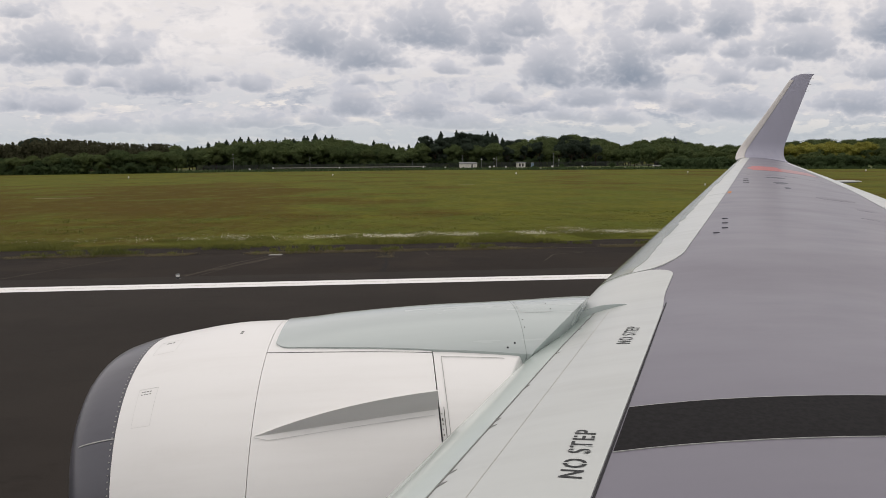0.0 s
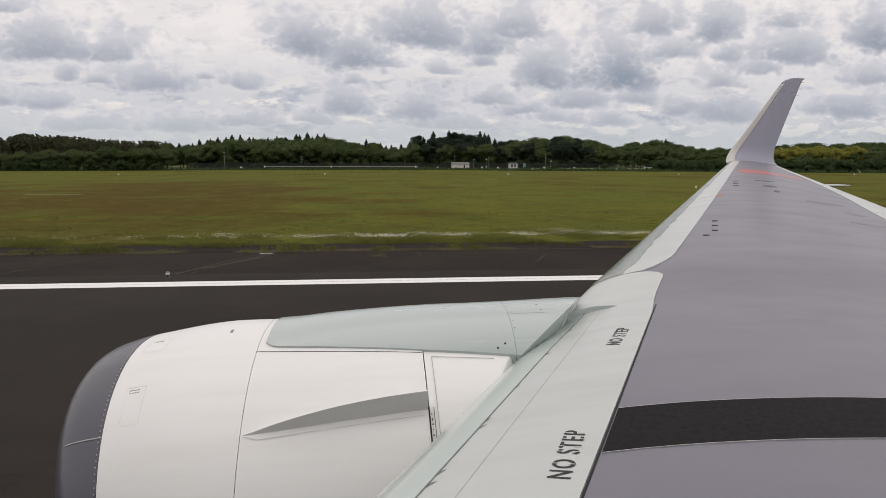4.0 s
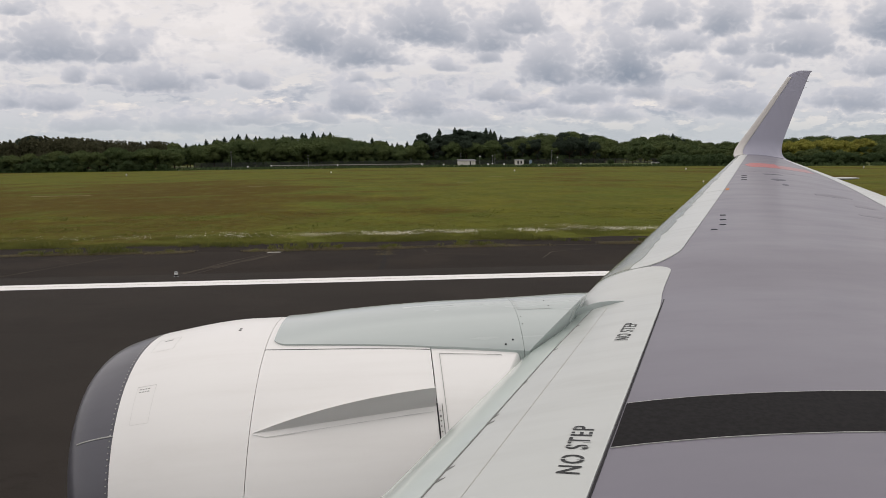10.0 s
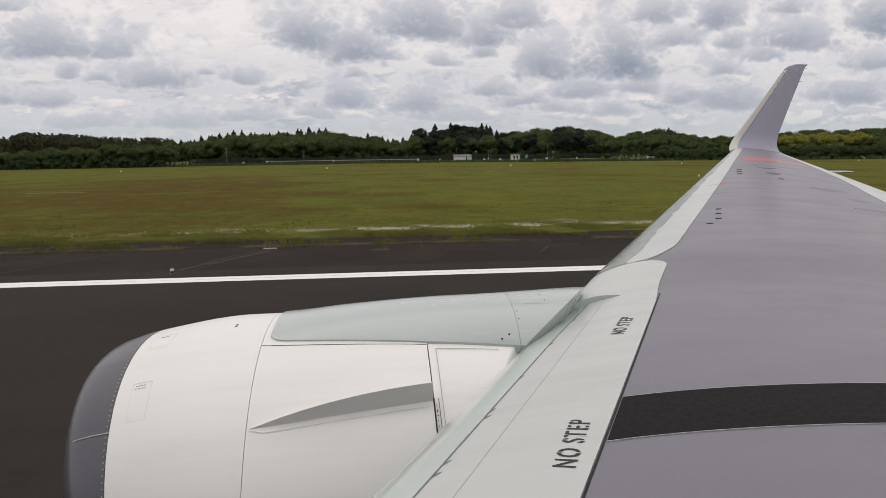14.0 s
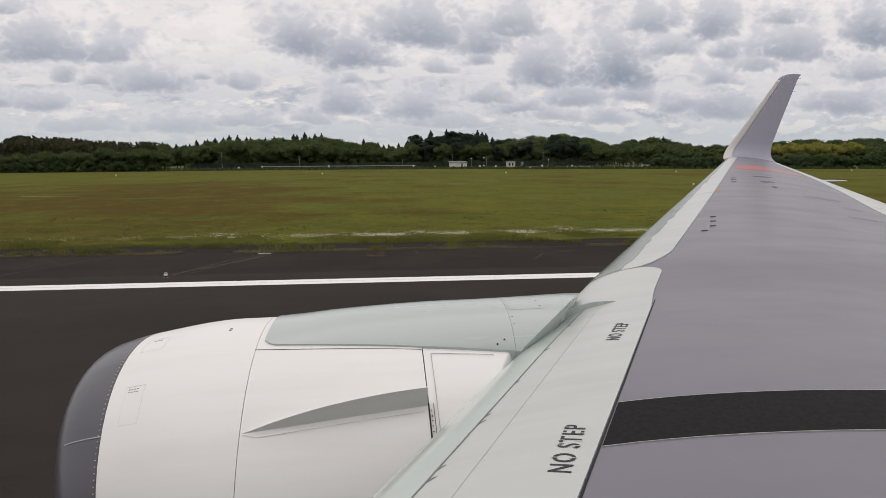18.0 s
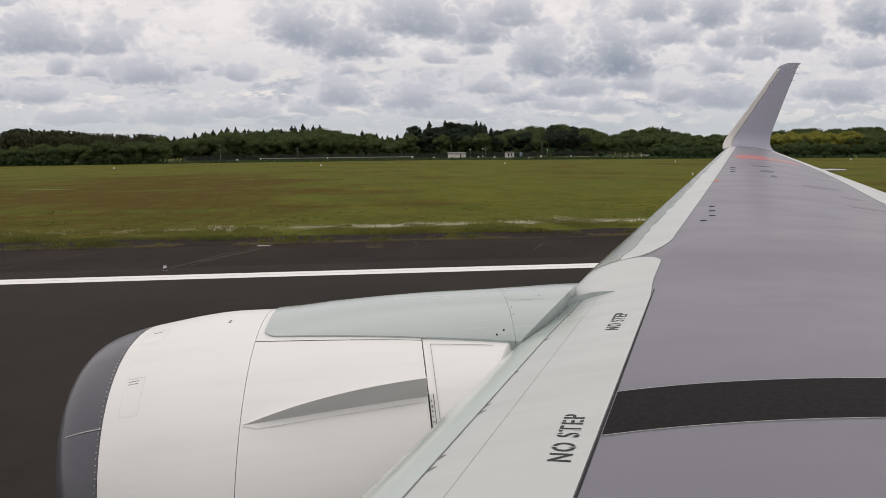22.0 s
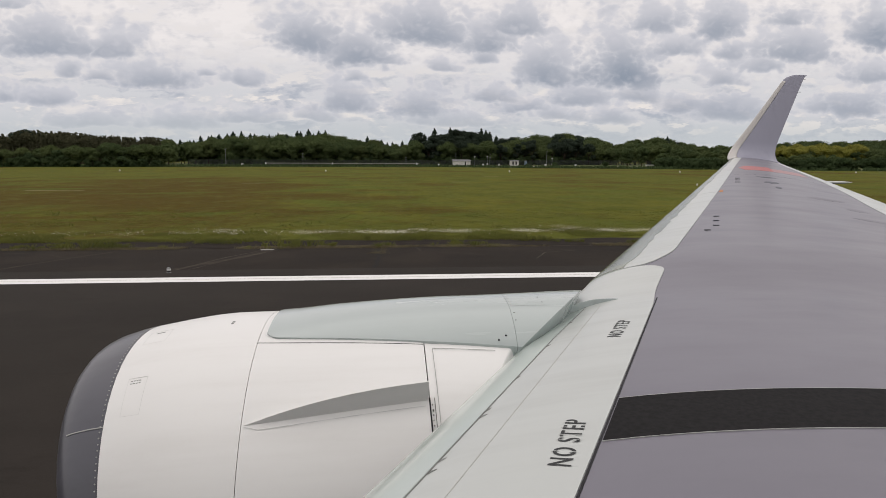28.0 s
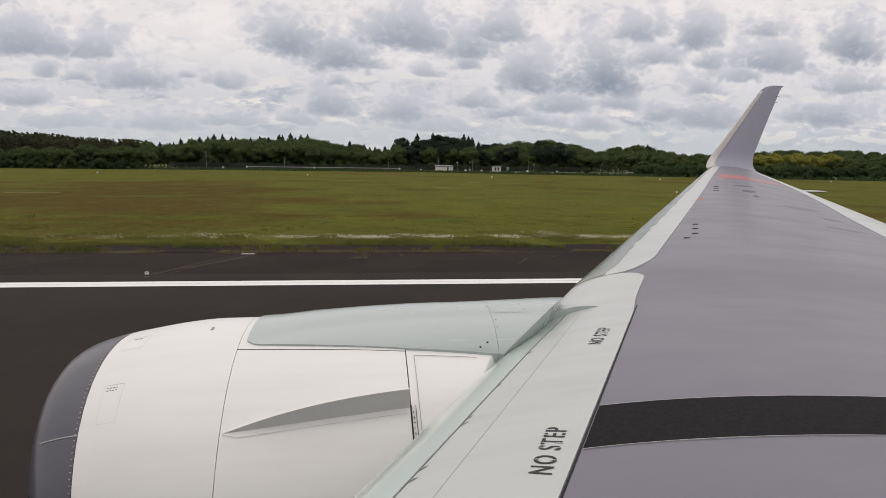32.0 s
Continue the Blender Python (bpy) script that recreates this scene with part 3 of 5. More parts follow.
# walkway band and its thin white borders
for y0, y1, mat, lift, name, label in ((1.515, 1.795, BLACK, 0.002, "walkway_band", "black anti-slip walkway band"),
                                       (1.795, 1.7972, GAP_PALE, 0.0025, "walkway_border", "thin white border line"),
                                       (1.5128, 1.515, GAP_PALE, 0.0025, "walkway_border", "thin white border line")):
    skin(name, spread(y0, y1, 3), flat(0.1446), flat(0.72), lift, mat, wing_box, label, 20, 0.004)


# red band and dark signs near the tip
def arc(y0, y1, a, b):
    return [(y, a(y), b(y)) for y in spread(y0, y1, 8)]


skin("red_band", spread(11.35, 12.4, 8), lambda y: 0.20 + 0.12 * abs(y - 11.9), flat(0.51), 0.0015, RED, wing_box, "red painted band", 10, 0.003)
skin("red_band", spread(11.3, 12.15, 8), flat(0.512), lambda y: 0.80, 0.0015, PALE_RED, wing_box, "faded pale red band", 10, 0.004)
for y0, y1, u0, u1 in ((9.80, 9.98, 0.33, 0.46), (8.86, 9.16, 0.36, 0.44), (8.2, 8.45, 0.40, 0.43), (7.35, 7.62, 0.50, 0.66), (6.6, 6.78, 0.60, 0.68), (5.9, 6.05, 0.56, 0.70)):
    mid, hw = (y0 + y1) / 2, (y1 - y0) / 2
    def bulge(y, mid=mid, hw=hw):
        return math.sqrt(max(0.02, 1 - ((y - mid) / hw) ** 2))
    skin("marking", spread(y0, y1, 7), lambda y, q=u0, r=u1, g=bulge: (q + r) / 2 - (r - q) / 2 * g(y), lambda y, q=u0, r=u1, g=bulge: (q + r) / 2 + (r - q) / 2 * g(y), 0.0015 if y0 > 8 else 0.0006, SLATE if y0 > 8 else FAINT, wing_box, "worn dark bar of a wing marking", 6, 0.003 if y0 > 8 else 0.001)


def on_wing(y, x, lift):
    u = (x - lead(y)[0]) / chord(y)
    return wing(y, u, lift)


# small vortex tabs
for y, u in ((4.82, 0.17), (5.03, 0.185), (5.29, 0.181), (5.55, 0.177), (8.87, 0.217), (9.2, 0.215), (9.51, 0.213)):
    p = wing(y, u, 0.0)
    s = 0.05 if y < 6 else 0.08
    tab = box((-s / 2, -0.008, -0.004), (s / 2, 0.008, 0.007), 0.002)
    bmesh.ops.translate(tab, vec=p, verts=tab.verts)
    part("vortex_tab", tab, TAB, wing_box, "small dark tab on the wing skin")
skin("orange_mark", spread(7.65, 7.85, 4), flat(0.148), flat(0.162), 0.0015, ORANGE, wing_box, "small orange mark", 4, 0.004)


BRIDGES = (1.03, 1.93, 2.33, 2.95, 3.43)


def lettering(text, start, along, size, parent):
    """Flat lettering that follows the wing skin; its tops point forward."""
    curve = bpy.data.curves.new("lettering", "FONT")
    curve.body, curve.size = text, size
    curve.space_character, curve.offset = 1.2, 0.0012
    probe = bpy.data.objects.new("probe", curve)
    scene.collection.objects.link(probe)
    me = bpy.data.meshes.new_from_object(probe.evaluated_get(bpy.context.evaluated_depsgraph_get()))
    bpy.data.objects.remove(probe)
    along = Vector((*along, 0)).normalized()
    topw = Vector((-along.y, along.x, 0))
    for q in me.vertices:
        w = Vector((*start, 0)) + along * q.co.x * 0.80 + topw * q.co.y
        q.co = on_wing(w.y, w.x, 0.0071)
    me.materials.append(INK)
    ob = new("lettering", me)
    ob.parent = parent
    for c in BRIDGES:
        q = Vector((*start, 0)) + along * c * size
        for lo, hi in ((-0.04, 0.2), (0.52, 0.76)):
            pts = [q + along * sx * size * 0.022 + topw * sy * size for sx, sy in ((-1, lo), (1, lo), (1, hi), (-1, hi))]
            link("stencil_bridge", [on_wing(w.y, w.x, 0.0075) for w in pts], [(0, 1, 2, 3)], LEADING, parent)
    return tagged(ob, "dark stencilled words NO STEP")


lettering("NO STEP", (0.424, 1.383), (0.125, 0.27), 0.080, inboard)
lettering("NO STEP", (0.938, 2.445), (0.165, 0.29), 0.078, inboard)


# winglet: a blended tip that turns up
def winglet():
    rows = []
    n = 44
    for i in range(n + 1):
        s = i / n
        # the tip curls up from level to 78 degrees, then runs straight
        bend = min(1.0, s / 0.28)
        ang = radians(74) * bend
        if s <= 0.28:
            r = 0.62
            yy, zz = 15.5 + r * math.sin(ang), r * (1 - math.cos(ang))
        else:
            d = (s - 0.28) / 0.72 * 1.89
            yy = 15.5 + 0.62 * math.sin(radians(74)) + d * math.cos(radians(74))
            zz = 0.62 * (1 - math.cos(radians(74))) + d * math.sin(radians(74))
        h = zz / 2.265
        c = 1.38 + (0.52 - 1.38) * min(1.0, h) ** 0.8
        cut = 0.17 * max(0.0, (h - 0.95) / 0.05) ** 2
        x0, c = 8.6 + 2.03 * h ** 0.95 + cut, c - 0.72 * cut
        row = []
        up = Vector((0, -math.sin(ang), math.cos(ang)))
        for u in us:
            q = abs(u)
            t = half(q) * (1 if u >= 0 else -0.8) * (0.85 if i else 1.0)
            off = (0.048 if u >= 0 else 0.03) * q * (1 - q) * (1 - bend)
            row.append(Vector((x0 + q * c, yy, 3.53 + zz - 0.055 * q * c * (1 - bend))) + up * c * (t + off))
        rows.append(row)
    v, f = lattice(rows, closed=True)
    f += [tuple(range(len(us))), tuple(len(v) - 1 - i for i in range(len(us)))]
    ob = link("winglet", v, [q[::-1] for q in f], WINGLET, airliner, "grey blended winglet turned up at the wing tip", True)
    ob.data.set_sharp_from_angle(angle=radians(50))
    keep = [k for k, u in enumerate(us) if -0.02 <= u <= 0.17]
    edge = [[row[k] + Vector((-0.006, -0.006, 0.003)) for k in keep] for row in rows[1:-3]]
    v, f = lattice(edge)
    e = link("winglet_edge", v, [q[::-1] for q in f], CREAM, ob, "pale leading edge of the winglet", True)
    m = e.modifiers.new("thick", "SOLIDIFY")
    m.thickness = 0.006
    tip = rows[-1]
    for k in (2, 5, 8):
        p = rows[-1 - k][0]
        part("static_wick", tube(p - Vector((0.02, 0, 0)), p + Vector((0.075, 0, 0.004)), 0.006, 0.004, 6), STEEL, ob, "thin dark static discharge wick")


winglet()
# tail of a flap track fairing behind the trailing edge
fair = bmesh.new()
bmesh.ops.create_uvsphere(fair, u_segments=16, v_segments=10, radius=1.0)
p = wing(11.6, 0.98)
bmesh.ops.transform(fair, matrix=Matrix.Translation(p + Vector((0.12, 0, -0.03))) @ Matrix.Diagonal((0.45, 0.05, 0.028, 1)), verts=fair.verts)
part("flap_track_fairing", fair, LEADING, wing_box, "slim white flap track fairing", True)

# ---- engine ----
AX_Y, AX_Z = 3.046, 1.681
PROFILE = ((-1.42, 0.82), (-1.414, 0.872), (-1.393, 0.948), (-1.352, 1.0), (-1.265, 1.038), (-1.166, 1.062), (-0.85, 1.115), (-0.58, 1.124), (-0.1, 1.138), (0.2, 1.136), (0.7, 1.096), (1.2, 1.036), (1.8, 0.92), (2.3, 0.80))


def radius(x):
    k = 0
    while k < len(PROFILE) - 2 and x > PROFILE[k + 1][0]:
        k += 1
    p0, p1, p2, p3 = PROFILE[max(k - 1, 0)], PROFILE[k], PROFILE[k + 1], PROFILE[min(k + 2, len(PROFILE) - 1)]
    f = min(max((x - p1[0]) / (p2[0] - p1[0]), 0), 1)
    m1 = (p2[1] - p0[1]) / (p2[0] - p0[0]) * (p2[0] - p1[0])
    m2 = (p3[1] - p1[1]) / (p3[0] - p1[0]) * (p2[0] - p1[0])
    return (2 * f ** 3 - 3 * f ** 2 + 1) * p1[1] + (f ** 3 - 2 * f ** 2 + f) * m1 + (-2 * f ** 3 + 3 * f ** 2) * p2[1] + (f ** 3 - f ** 2) * m2


def scarf(x):
    """How far the inlet plane leans, per metre below the crown."""
    f = min(1.0, max(0.0, (-0.75 - x) / 0.4))
    return 0.055 + 0.21 * f * f * (3 - 2 * f) + 0.17 * min(1.0, max(0.0, (-1.168 - x) / 0.25))


def under_nose(x, y, z, base):
    """The height z, bent down where it would stand above the nose of the wing."""
    xe, ze = lead(y)
    ahead = xe - x
    cap = max(ze + base + (1.6 if ahead > 0 else 4.0) * ahead, ze - 0.16)
    k = 120.0
    return min(z, cap) - math.log1p(math.exp(-k * abs(z - cap))) / k


def cowl(x, azimuth, lift=0.0):
    """A point on the nacelle; azimuth in degrees from the top towards the cabin."""
    a = radians(azimuth)
    r = radius(x) + lift
    x += scarf(x) * (1 - math.cos(a)) * r
    flatten = 1.0 if math.cos(a) > 0 else 0.93
    y, z = AX_Y - r * math.sin(a), AX_Z + r * math.cos(a) * flatten
    if x > 0.35 and z > 2.3:
        z = under_nose(x, y, z, 0.125 + lift)
    return Vector((x, y, z))


def shell(name, x0, x1, az0, az1, lift, mat, parent, label="", nx=14, na=60, depth=0.02):
    xs = nx if isinstance(nx, list) else spread(x0, x1, nx)
    az = na if isinstance(na, list) else spread(az0, az1, na)
    nx, na = len(xs), len(az)
    top = [[cowl(x, a, lift) for a in az] for x in xs]
    low = [[cowl(x, a, lift - depth) for a in az] for x in xs]
    v, f = lattice(top)
    v2, f2 = lattice(low)
    k = len(v)
    faces = f + [tuple(i + k for i in q[::-1]) for q in f2]
    for i in range(nx - 1):
        faces.append((i * na, (i + 1) * na, k + (i + 1) * na, k + i * na))
        faces.append((i * na + na - 1, k + i * na + na - 1, k + (i + 1) * na + na - 1, (i + 1) * na + na - 1))
    for j in range(na - 1):
        b = (nx - 1) * na
        faces.append((j, k + j, k + j + 1, j + 1))
        faces.append((b + j, b + j + 1, k + b + j + 1, k + b + j))
    ob = link(name, v + v2, faces, mat, parent, label)
    bm = bmesh.new()
    bm.from_mesh(ob.data)
    bmesh.ops.remove_doubles(bm, verts=bm.verts, dist=1e-5)
    bmesh.ops.recalc_face_normals(bm, faces=bm.faces)
    bm.to_mesh(ob.data)
    bm.free()
    ob.data.shade_smooth()
    ob.data.set_sharp_from_angle(angle=radians(40))
    return ob


engine = shell("engine", -1.1, 2.28, 180, 540, -0.03, GAP, airliner, "white jet engine nacelle under the wing", 60, 90)
lip_rows = []
for k in range(19):
    t = k / 18
    if t < 0.4:
        s = t / 0.4
        lip_rows.append([Vector((-1.1 - 0.17 * s, AX_Y - (0.74 + 0.02 * s) * math.sin(radians(a)), AX_Z + (0.74 + 0.02 * s) * math.cos(radians(a)))) for a in spread(180, 540, 73)])
    else:
        s = (t - 0.4) / 0.6
        x = -1.42 + (1.42 - 1.168) * s ** 1.8
        lip_rows.append([cowl(x, a) for a in spread(180, 540, 73)])
v, f = lattice(lip_rows)
link("inlet_lip", v, [q[::-1] for q in f], LIP, engine, "dark grey inlet lip", True)
shell("fan_cowl", -1.166, -0.5882, 180, 540, 0.0, WHITE, engine, "glossy white fan cowl", 12, 90)
shell("reverser_cowl", -0.5858, 0.139, 180, 540, 0.0, WHITE, engine, "glossy white thrust reverser cowl", 12, 90)
shell("aft_cowl", 0.144, 2.28, 180, 540, -0.004, WHITE, engine, "glossy white aft cowl",
      spread(0.144, 0.35, 8) + spread(0.355, 0.75, 130) + spread(0.78, 2.28, 30), spread(180, 365, 62) + spread(366, 400, 170) + spread(402, 540, 46))
rows = []
for x in spread(-0.588, 0.138, 16):
    az = 15.1 + 3.1 * (x + 0.588) / 0.726
    rows.append([cowl(x, az, -0.004), cowl(x, az, 0.0012), cowl(x, az + 0.15, 0.0012), cowl(x, az + 0.15, -0.004)])
v, f = lattice(rows)
link("panel_joint", v, f, GAP, engine, "dark panel joint")
shell("panel_joint", 0.176, 1.0, 19.6, 19.7, 0.0005, GAP_PALE, engine, "", 10, 3, 0.002)
shell("panel_joint", 0.175, 0.1775, 19.6, 80, 0.0005, GAP_PALE, engine, "", 3, 20, 0.002)
shell("hinge_strip", 0.138, 0.144, 34, 52, 0.002, SEAL, engine, "dark hinge strip", 3, 20, 0.006)
shell("hinge_strip", 0.160, 0.162, 34, 52, 0.0012, GAP, engine, "dark hinge strip", 3, 20, 0.004)
for k in range(14):
    shell("hinge_bolt", 0.1485, 0.1485 + (0.005 if k % 3 else 0.003), 35.5 + 1.15 * k, 35.7 + 1.15 * k + (0.25 if k % 4 == 1 else 0.0), 0.0015, GAP, engine, "", 2, 3, 0.003)


def outline(x0, x1, a0, a1, w, mat, parent):
    """A thin frame drawn on the cowl, as four strips."""
    wa = math.degrees(w / 1.08)
    for xa, xb, aa, ab in ((x0, x1, a0, a0 + wa), (x0, x1, a1 - wa, a1), (x0, x0 + w, a0, a1), (x1 - w, x1, a0, a1)):
        shell("hatch_outline", xa, xb, aa, ab, 0.0005, mat, parent, "", 4, 6, 0.0015)


outline(-1.105, -1.022, 23.8, 34.2, 0.0012, HAIRLINE, engine)
outline(-1.12, -1.02, 2.5, 10, 0.0012, HAIRLINE, engine)
for x0, a0 in ((-1.093, 24.6), (-1.093, 25.4)):
    for i in range(4):
        shell("placard_bar", x0 + i * 0.012, x0 + i * 0.012 + 0.008, a0, a0 + 0.2, 0.0005, JOINT, engine, "", 2, 3, 0.0015)
for i in range(3):
    shell("placard_bar", -1.09 + i * 0.013, -1.08 + i * 0.013, 3.6, 4.0, 0.0005, JOINT, engine, "", 2, 3, 0.0015)
for i in range(2):
    shell("placard_bar", -0.748, -0.736, 2.4 + i * 1.2, 3.2 + i * 1.2, 0.0005, JOINT, engine, "", 2, 3, 0.0015)
# rivets along the lip and the cowls
for i in range(46):
    q = cowl(-1.178, -6 + i * 1.35, 0.0)
    riv = bmesh.new()
    bmesh.ops.create_icosphere(riv, subdivisions=1, radius=0.0035)
    bmesh.ops.translate(riv, vec=q, verts=riv.verts)
    part("rivet", riv, GAP_PALE, engine)
shell("lip_joint", -1.34, -1.165, 36.0, 36.25, 0.002, GAP_PALE, engine, "pale joint in the inlet lip", 8, 3, 0.004)


def strake():
    """Curved fin on the cowl, low in front and high behind, with a foot flange."""
    n = 18
    rows = []
    for i in range(n):
        s = i / (n - 1)
        x = -0.576 + s * 0.712
        az = 38.4 - 4.1 * s
        h = 0.095 * (1 - (1 - s) ** 2.6)
        a = radians(az - 14)
        base = cowl(x, az, -0.004)
        out = Vector((0, -math.sin(a), math.cos(a)))
        t = Vector((0, math.cos(a), math.sin(a))) * 0.006
        top = base + out * max(h, 0.004)
        rows.append([base - t, top - t * 0.5, top + t * 0.5, base + t])
    v, f = lattice(rows, closed=True)
    f += [(0, 1, 2, 3), tuple(len(v) - 1 - k for k in range(4))]
    ob = link("strake", v, f, WHITE, engine, "white curved strake fin on the nacelle")
    bm = bmesh.new()
    bm.from_mesh(ob.data)
    bmesh.ops.recalc_face_normals(bm, faces=bm.faces)
    bm.to_mesh(ob.data)
    bm.free()
    edge = [[cowl(-0.576 + s * 0.70, 38.8 + 1.1 * min(1, s * 12) - 4.1 * s + k, 0.0015) for k in (0, 0.18)] for s in spread(0, 1, 14)]
    v, f = lattice(edge)
    link("strake_flange", v, f, HAIRLINE, engine)


strake()


def pylon_width(x):
    return float(np.interp(x, (-0.56, -0.2, 0.145, 0.57, 1.1), (0.264, 0.306, 0.346, 0.352, 0.358))) * min(1.0, 0.8 + 0.2 * math.sqrt(max(0.0, x + 0.56) / 0.05))


def crown_z(x, y):
    """Height of the pylon's skin: it rises from the nacelle's crown towards the wing."""
    w = pylon_width(x)
    far = float(np.interp(x, (0.40, 0.70, 1.05), (w, w + 0.10, 0.62)))
    rise = float(np.interp(x, (-0.56, -0.46, -0.29, 0.12, 0.54, 0.92, 1.1), (0.002, 0.007, 0.024, 0.047, 0.086, 0.128, 0.145)))
    t = (AX_Y - y) / (w if y < AX_Y else far)
    r = radius(min(x, 2.2))
    z = AX_Z + math.sqrt(r * r - (w * t) ** 2) + rise * max(0.0, 1 - abs(t) ** 2.4) ** 0.8 + 0.008
    return z


def pylon_end(y):
    """Where the pylon's skin meets the nose of the wing."""
    xe, ze = lead(y)
    x = xe - 0.1
    while x < 1.1 and crown_z(x, y) > ze + 0.042 + 1.03 * (x - xe):
        x += 0.002
    return x


END_Y = spread(2.55, 3.8, 120)
END_X = [pylon_end(y) for y in END_Y]


def pylon(x0, x1, mat, name, label):
    """A cap on the crown of the nacelle, flush in front; its rear part ends at the leading edge and tucks under it."""
    rows = []
    n, m = 60, 61
    for i in range(n + 2):
        q = min(i, n) / n
        row = []
        for t in spread(-1.0, 1.0, m):
            x = x0 + (x1 - x0) * q
            for _ in range(4):
                w = pylon_width(x)
                far = float(np.interp(x, (0.40, 0.70, 1.05), (w, w + 0.10, 0.62)))
                y = AX_Y - t * (w if t > 0 else far)
                x = x0 + (min(x1, max(float(np.interp(y, END_Y, END_X)), x0 + 0.0005)) - x0) * q
            row.append(Vector((x, y, crown_z(x, y))))
        if i > n:
            row = [p + Vector((-0.07, 0, -0.2)) for p in row]
        rows.append([row[0] - Vector((0, 0, 0.06))] + row + [row[-1] - Vector((0, -0.02, 0.06 + 0.06 * min(1.0, max(0.0, x / 0.5))))])
    v, f = lattice(rows)
    k = m + 2
    f += [tuple(range(k)), tuple(len(v) - 1 - j for j in range(k))]
    ob = link(name, v, f, mat, engine, label, True)
    bm = bmesh.new()
    bm.from_mesh(ob.data)
    bmesh.ops.recalc_face_normals(bm, faces=bm.faces)
    bm.to_mesh(ob.data)
    bm.free()
    ob.data.set_sharp_from_angle(angle=radians(45))
    return ob


pylon(-0.555, 0.563, PYLON, "pylon_fairing", "pale green-grey pylon fairing on top of the nacelle")
pylon(0.5642, 1.1, PYLON, "pylon_rear_fairing", "pale rear fairing of the pylon")


# a small access panel on the rear fairing, its joints drawn as thin strips, with screws
for (xa, ya), (xb, yb) in (((0.577, 3.10), (0.577, 2.92)), ((0.577, 2.92), (0.738, 2.922))):
    rows = []
    for i in range(9):
        x, y = xa + (xb - xa) * i / 8, ya + (yb - ya) * i / 8
        across = Vector((yb - ya, xa - xb, 0)).normalized() * 0.0012
        p = Vector((x, y, crown_z(x, y) + 0.0015))
        rows.append([p - across, p + across])
    v, f = lattice(rows)
    link("panel_joint", v, f, GAP_PALE, engine)
for x, y in ((0.727, 3.031), (0.732, 2.952), (0.578, 2.86), (0.577, 2.81)):
    screw = bmesh.new()
    bmesh.ops.create_icosphere(screw, subdivisions=1, radius=0.0035)
    bmesh.ops.translate(screw, vec=Vector((x, y, crown_z(x, y))), verts=screw.verts)
    part("screw", screw, GAP, engine)


def ridge():
    """Thin upright fin along the rib where the pylon runs under the leading edge."""
    rows = []
    for i in range(25):
        q = i / 24
        y = float(np.interp(q, (0.0, 0.3, 0.6, 1.0), (3.075, 3.125, 3.175, 3.19)))
        p = wing(y, 0.014 + 0.078 * q, 0.006)
        h = 0.034 * math.sin(math.pi * q ** 0.62) ** 0.85 + 0.001
        rows.append([p - Vector((0, 0.003, 0.008)), p + Vector((0, -0.002, h)), p + Vector((0, 0.003, h)), p + Vector((0, 0.012, -0.008))])
    v, f = lattice(rows, closed=True)
    f += [(3, 2, 1, 0), tuple(len(v) - 4 + k for k in range(4))]
    return link("pylon_seal_fin", v, f, PYLON, engine, "small curved fin between pylon and leading edge")


ridge()
for x, y in ((0.482, 2.712), (0.517, 2.731)):
    riv = bmesh.new()
    bmesh.ops.create_icosphere(riv, subdivisions=2, radius=0.0048)
    bmesh.ops.translate(riv, vec=Vector((x, y, crown_z(x, y))), verts=riv.verts)
    part("drain_hole", riv, SEAL, engine, "dark drain hole")


# ---- cabin wall round the camera: a plain curved shell with one window opening ----
def cabin():
    cy, cz, r = -1.72, 3.1, 1.9
    low, high = math.asin((3.32 - cz) / r), math.asin((3.86 - cz) / r)
    turns = [low, high] + [high + (2 * math.pi + low - high) * k / 26 for k in range(1, 26)]
    xs = [-9, -6, -3, -1, -0.25, 0.25, 1, 3, 6, 9]
    bm = bmesh.new()
    grids = []
    for rr in (r, r - 0.07):
        grids.append([[bm.verts.new((x, cy + rr * math.cos(t), cz + rr * math.sin(t))) for x in xs] for t in turns])
    n = len(turns)
    for i in range(n):
        k = (i + 1) % n
        for j in range(len(xs) - 1):
            if i == 0 and j == 4:
                ring = ((i, j), (i, j + 1), (k, j + 1), (k, j))
                for (a, b), (c, d) in zip(ring, ring[1:] + ring[:1]):
                    bm.faces.new((grids[0][a][b], grids[0][c][d], grids[1][c][d], grids[1][a][b]))
                continue
            bm.faces.new([grids[0][p][q] for p, q in ((i, j), (i, j + 1), (k, j + 1), (k, j))])
            bm.faces.new([grids[1][p][q] for p, q in ((i, j), (k, j), (k, j + 1), (i, j + 1))])
    for j, g in ((0, 0), (-1, 0), (0, 1), (-1, 1)):
        bm.faces.new([grids[g][i][j] for i in range(n)])
    part("fuselage_wall", bm, LEADING, airliner, "pale grey fuselage wall with a window opening", False)


cabin()


def gear():
    """Main wheels under the wing, on which the aircraft stands."""
    leg = part("landing_gear", tube((3.4, 0.9, 0.55), (3.4, 0.9, 2.3), 0.11, 0.13, 14), STEEL, airliner, "steel main landing gear leg")
    for y in (0.55, 1.0):
        tyre = tube((3.4, y, 0.59), (3.4, y + 0.3, 0.59), 0.56, 0.56, 32)
        bmesh.ops.bevel(tyre, geom=tyre.edges[:], offset=0.05, segments=2, affect="EDGES")
        part("tyre", tyre, SEAL, leg, "black rubber tyre")


gear()


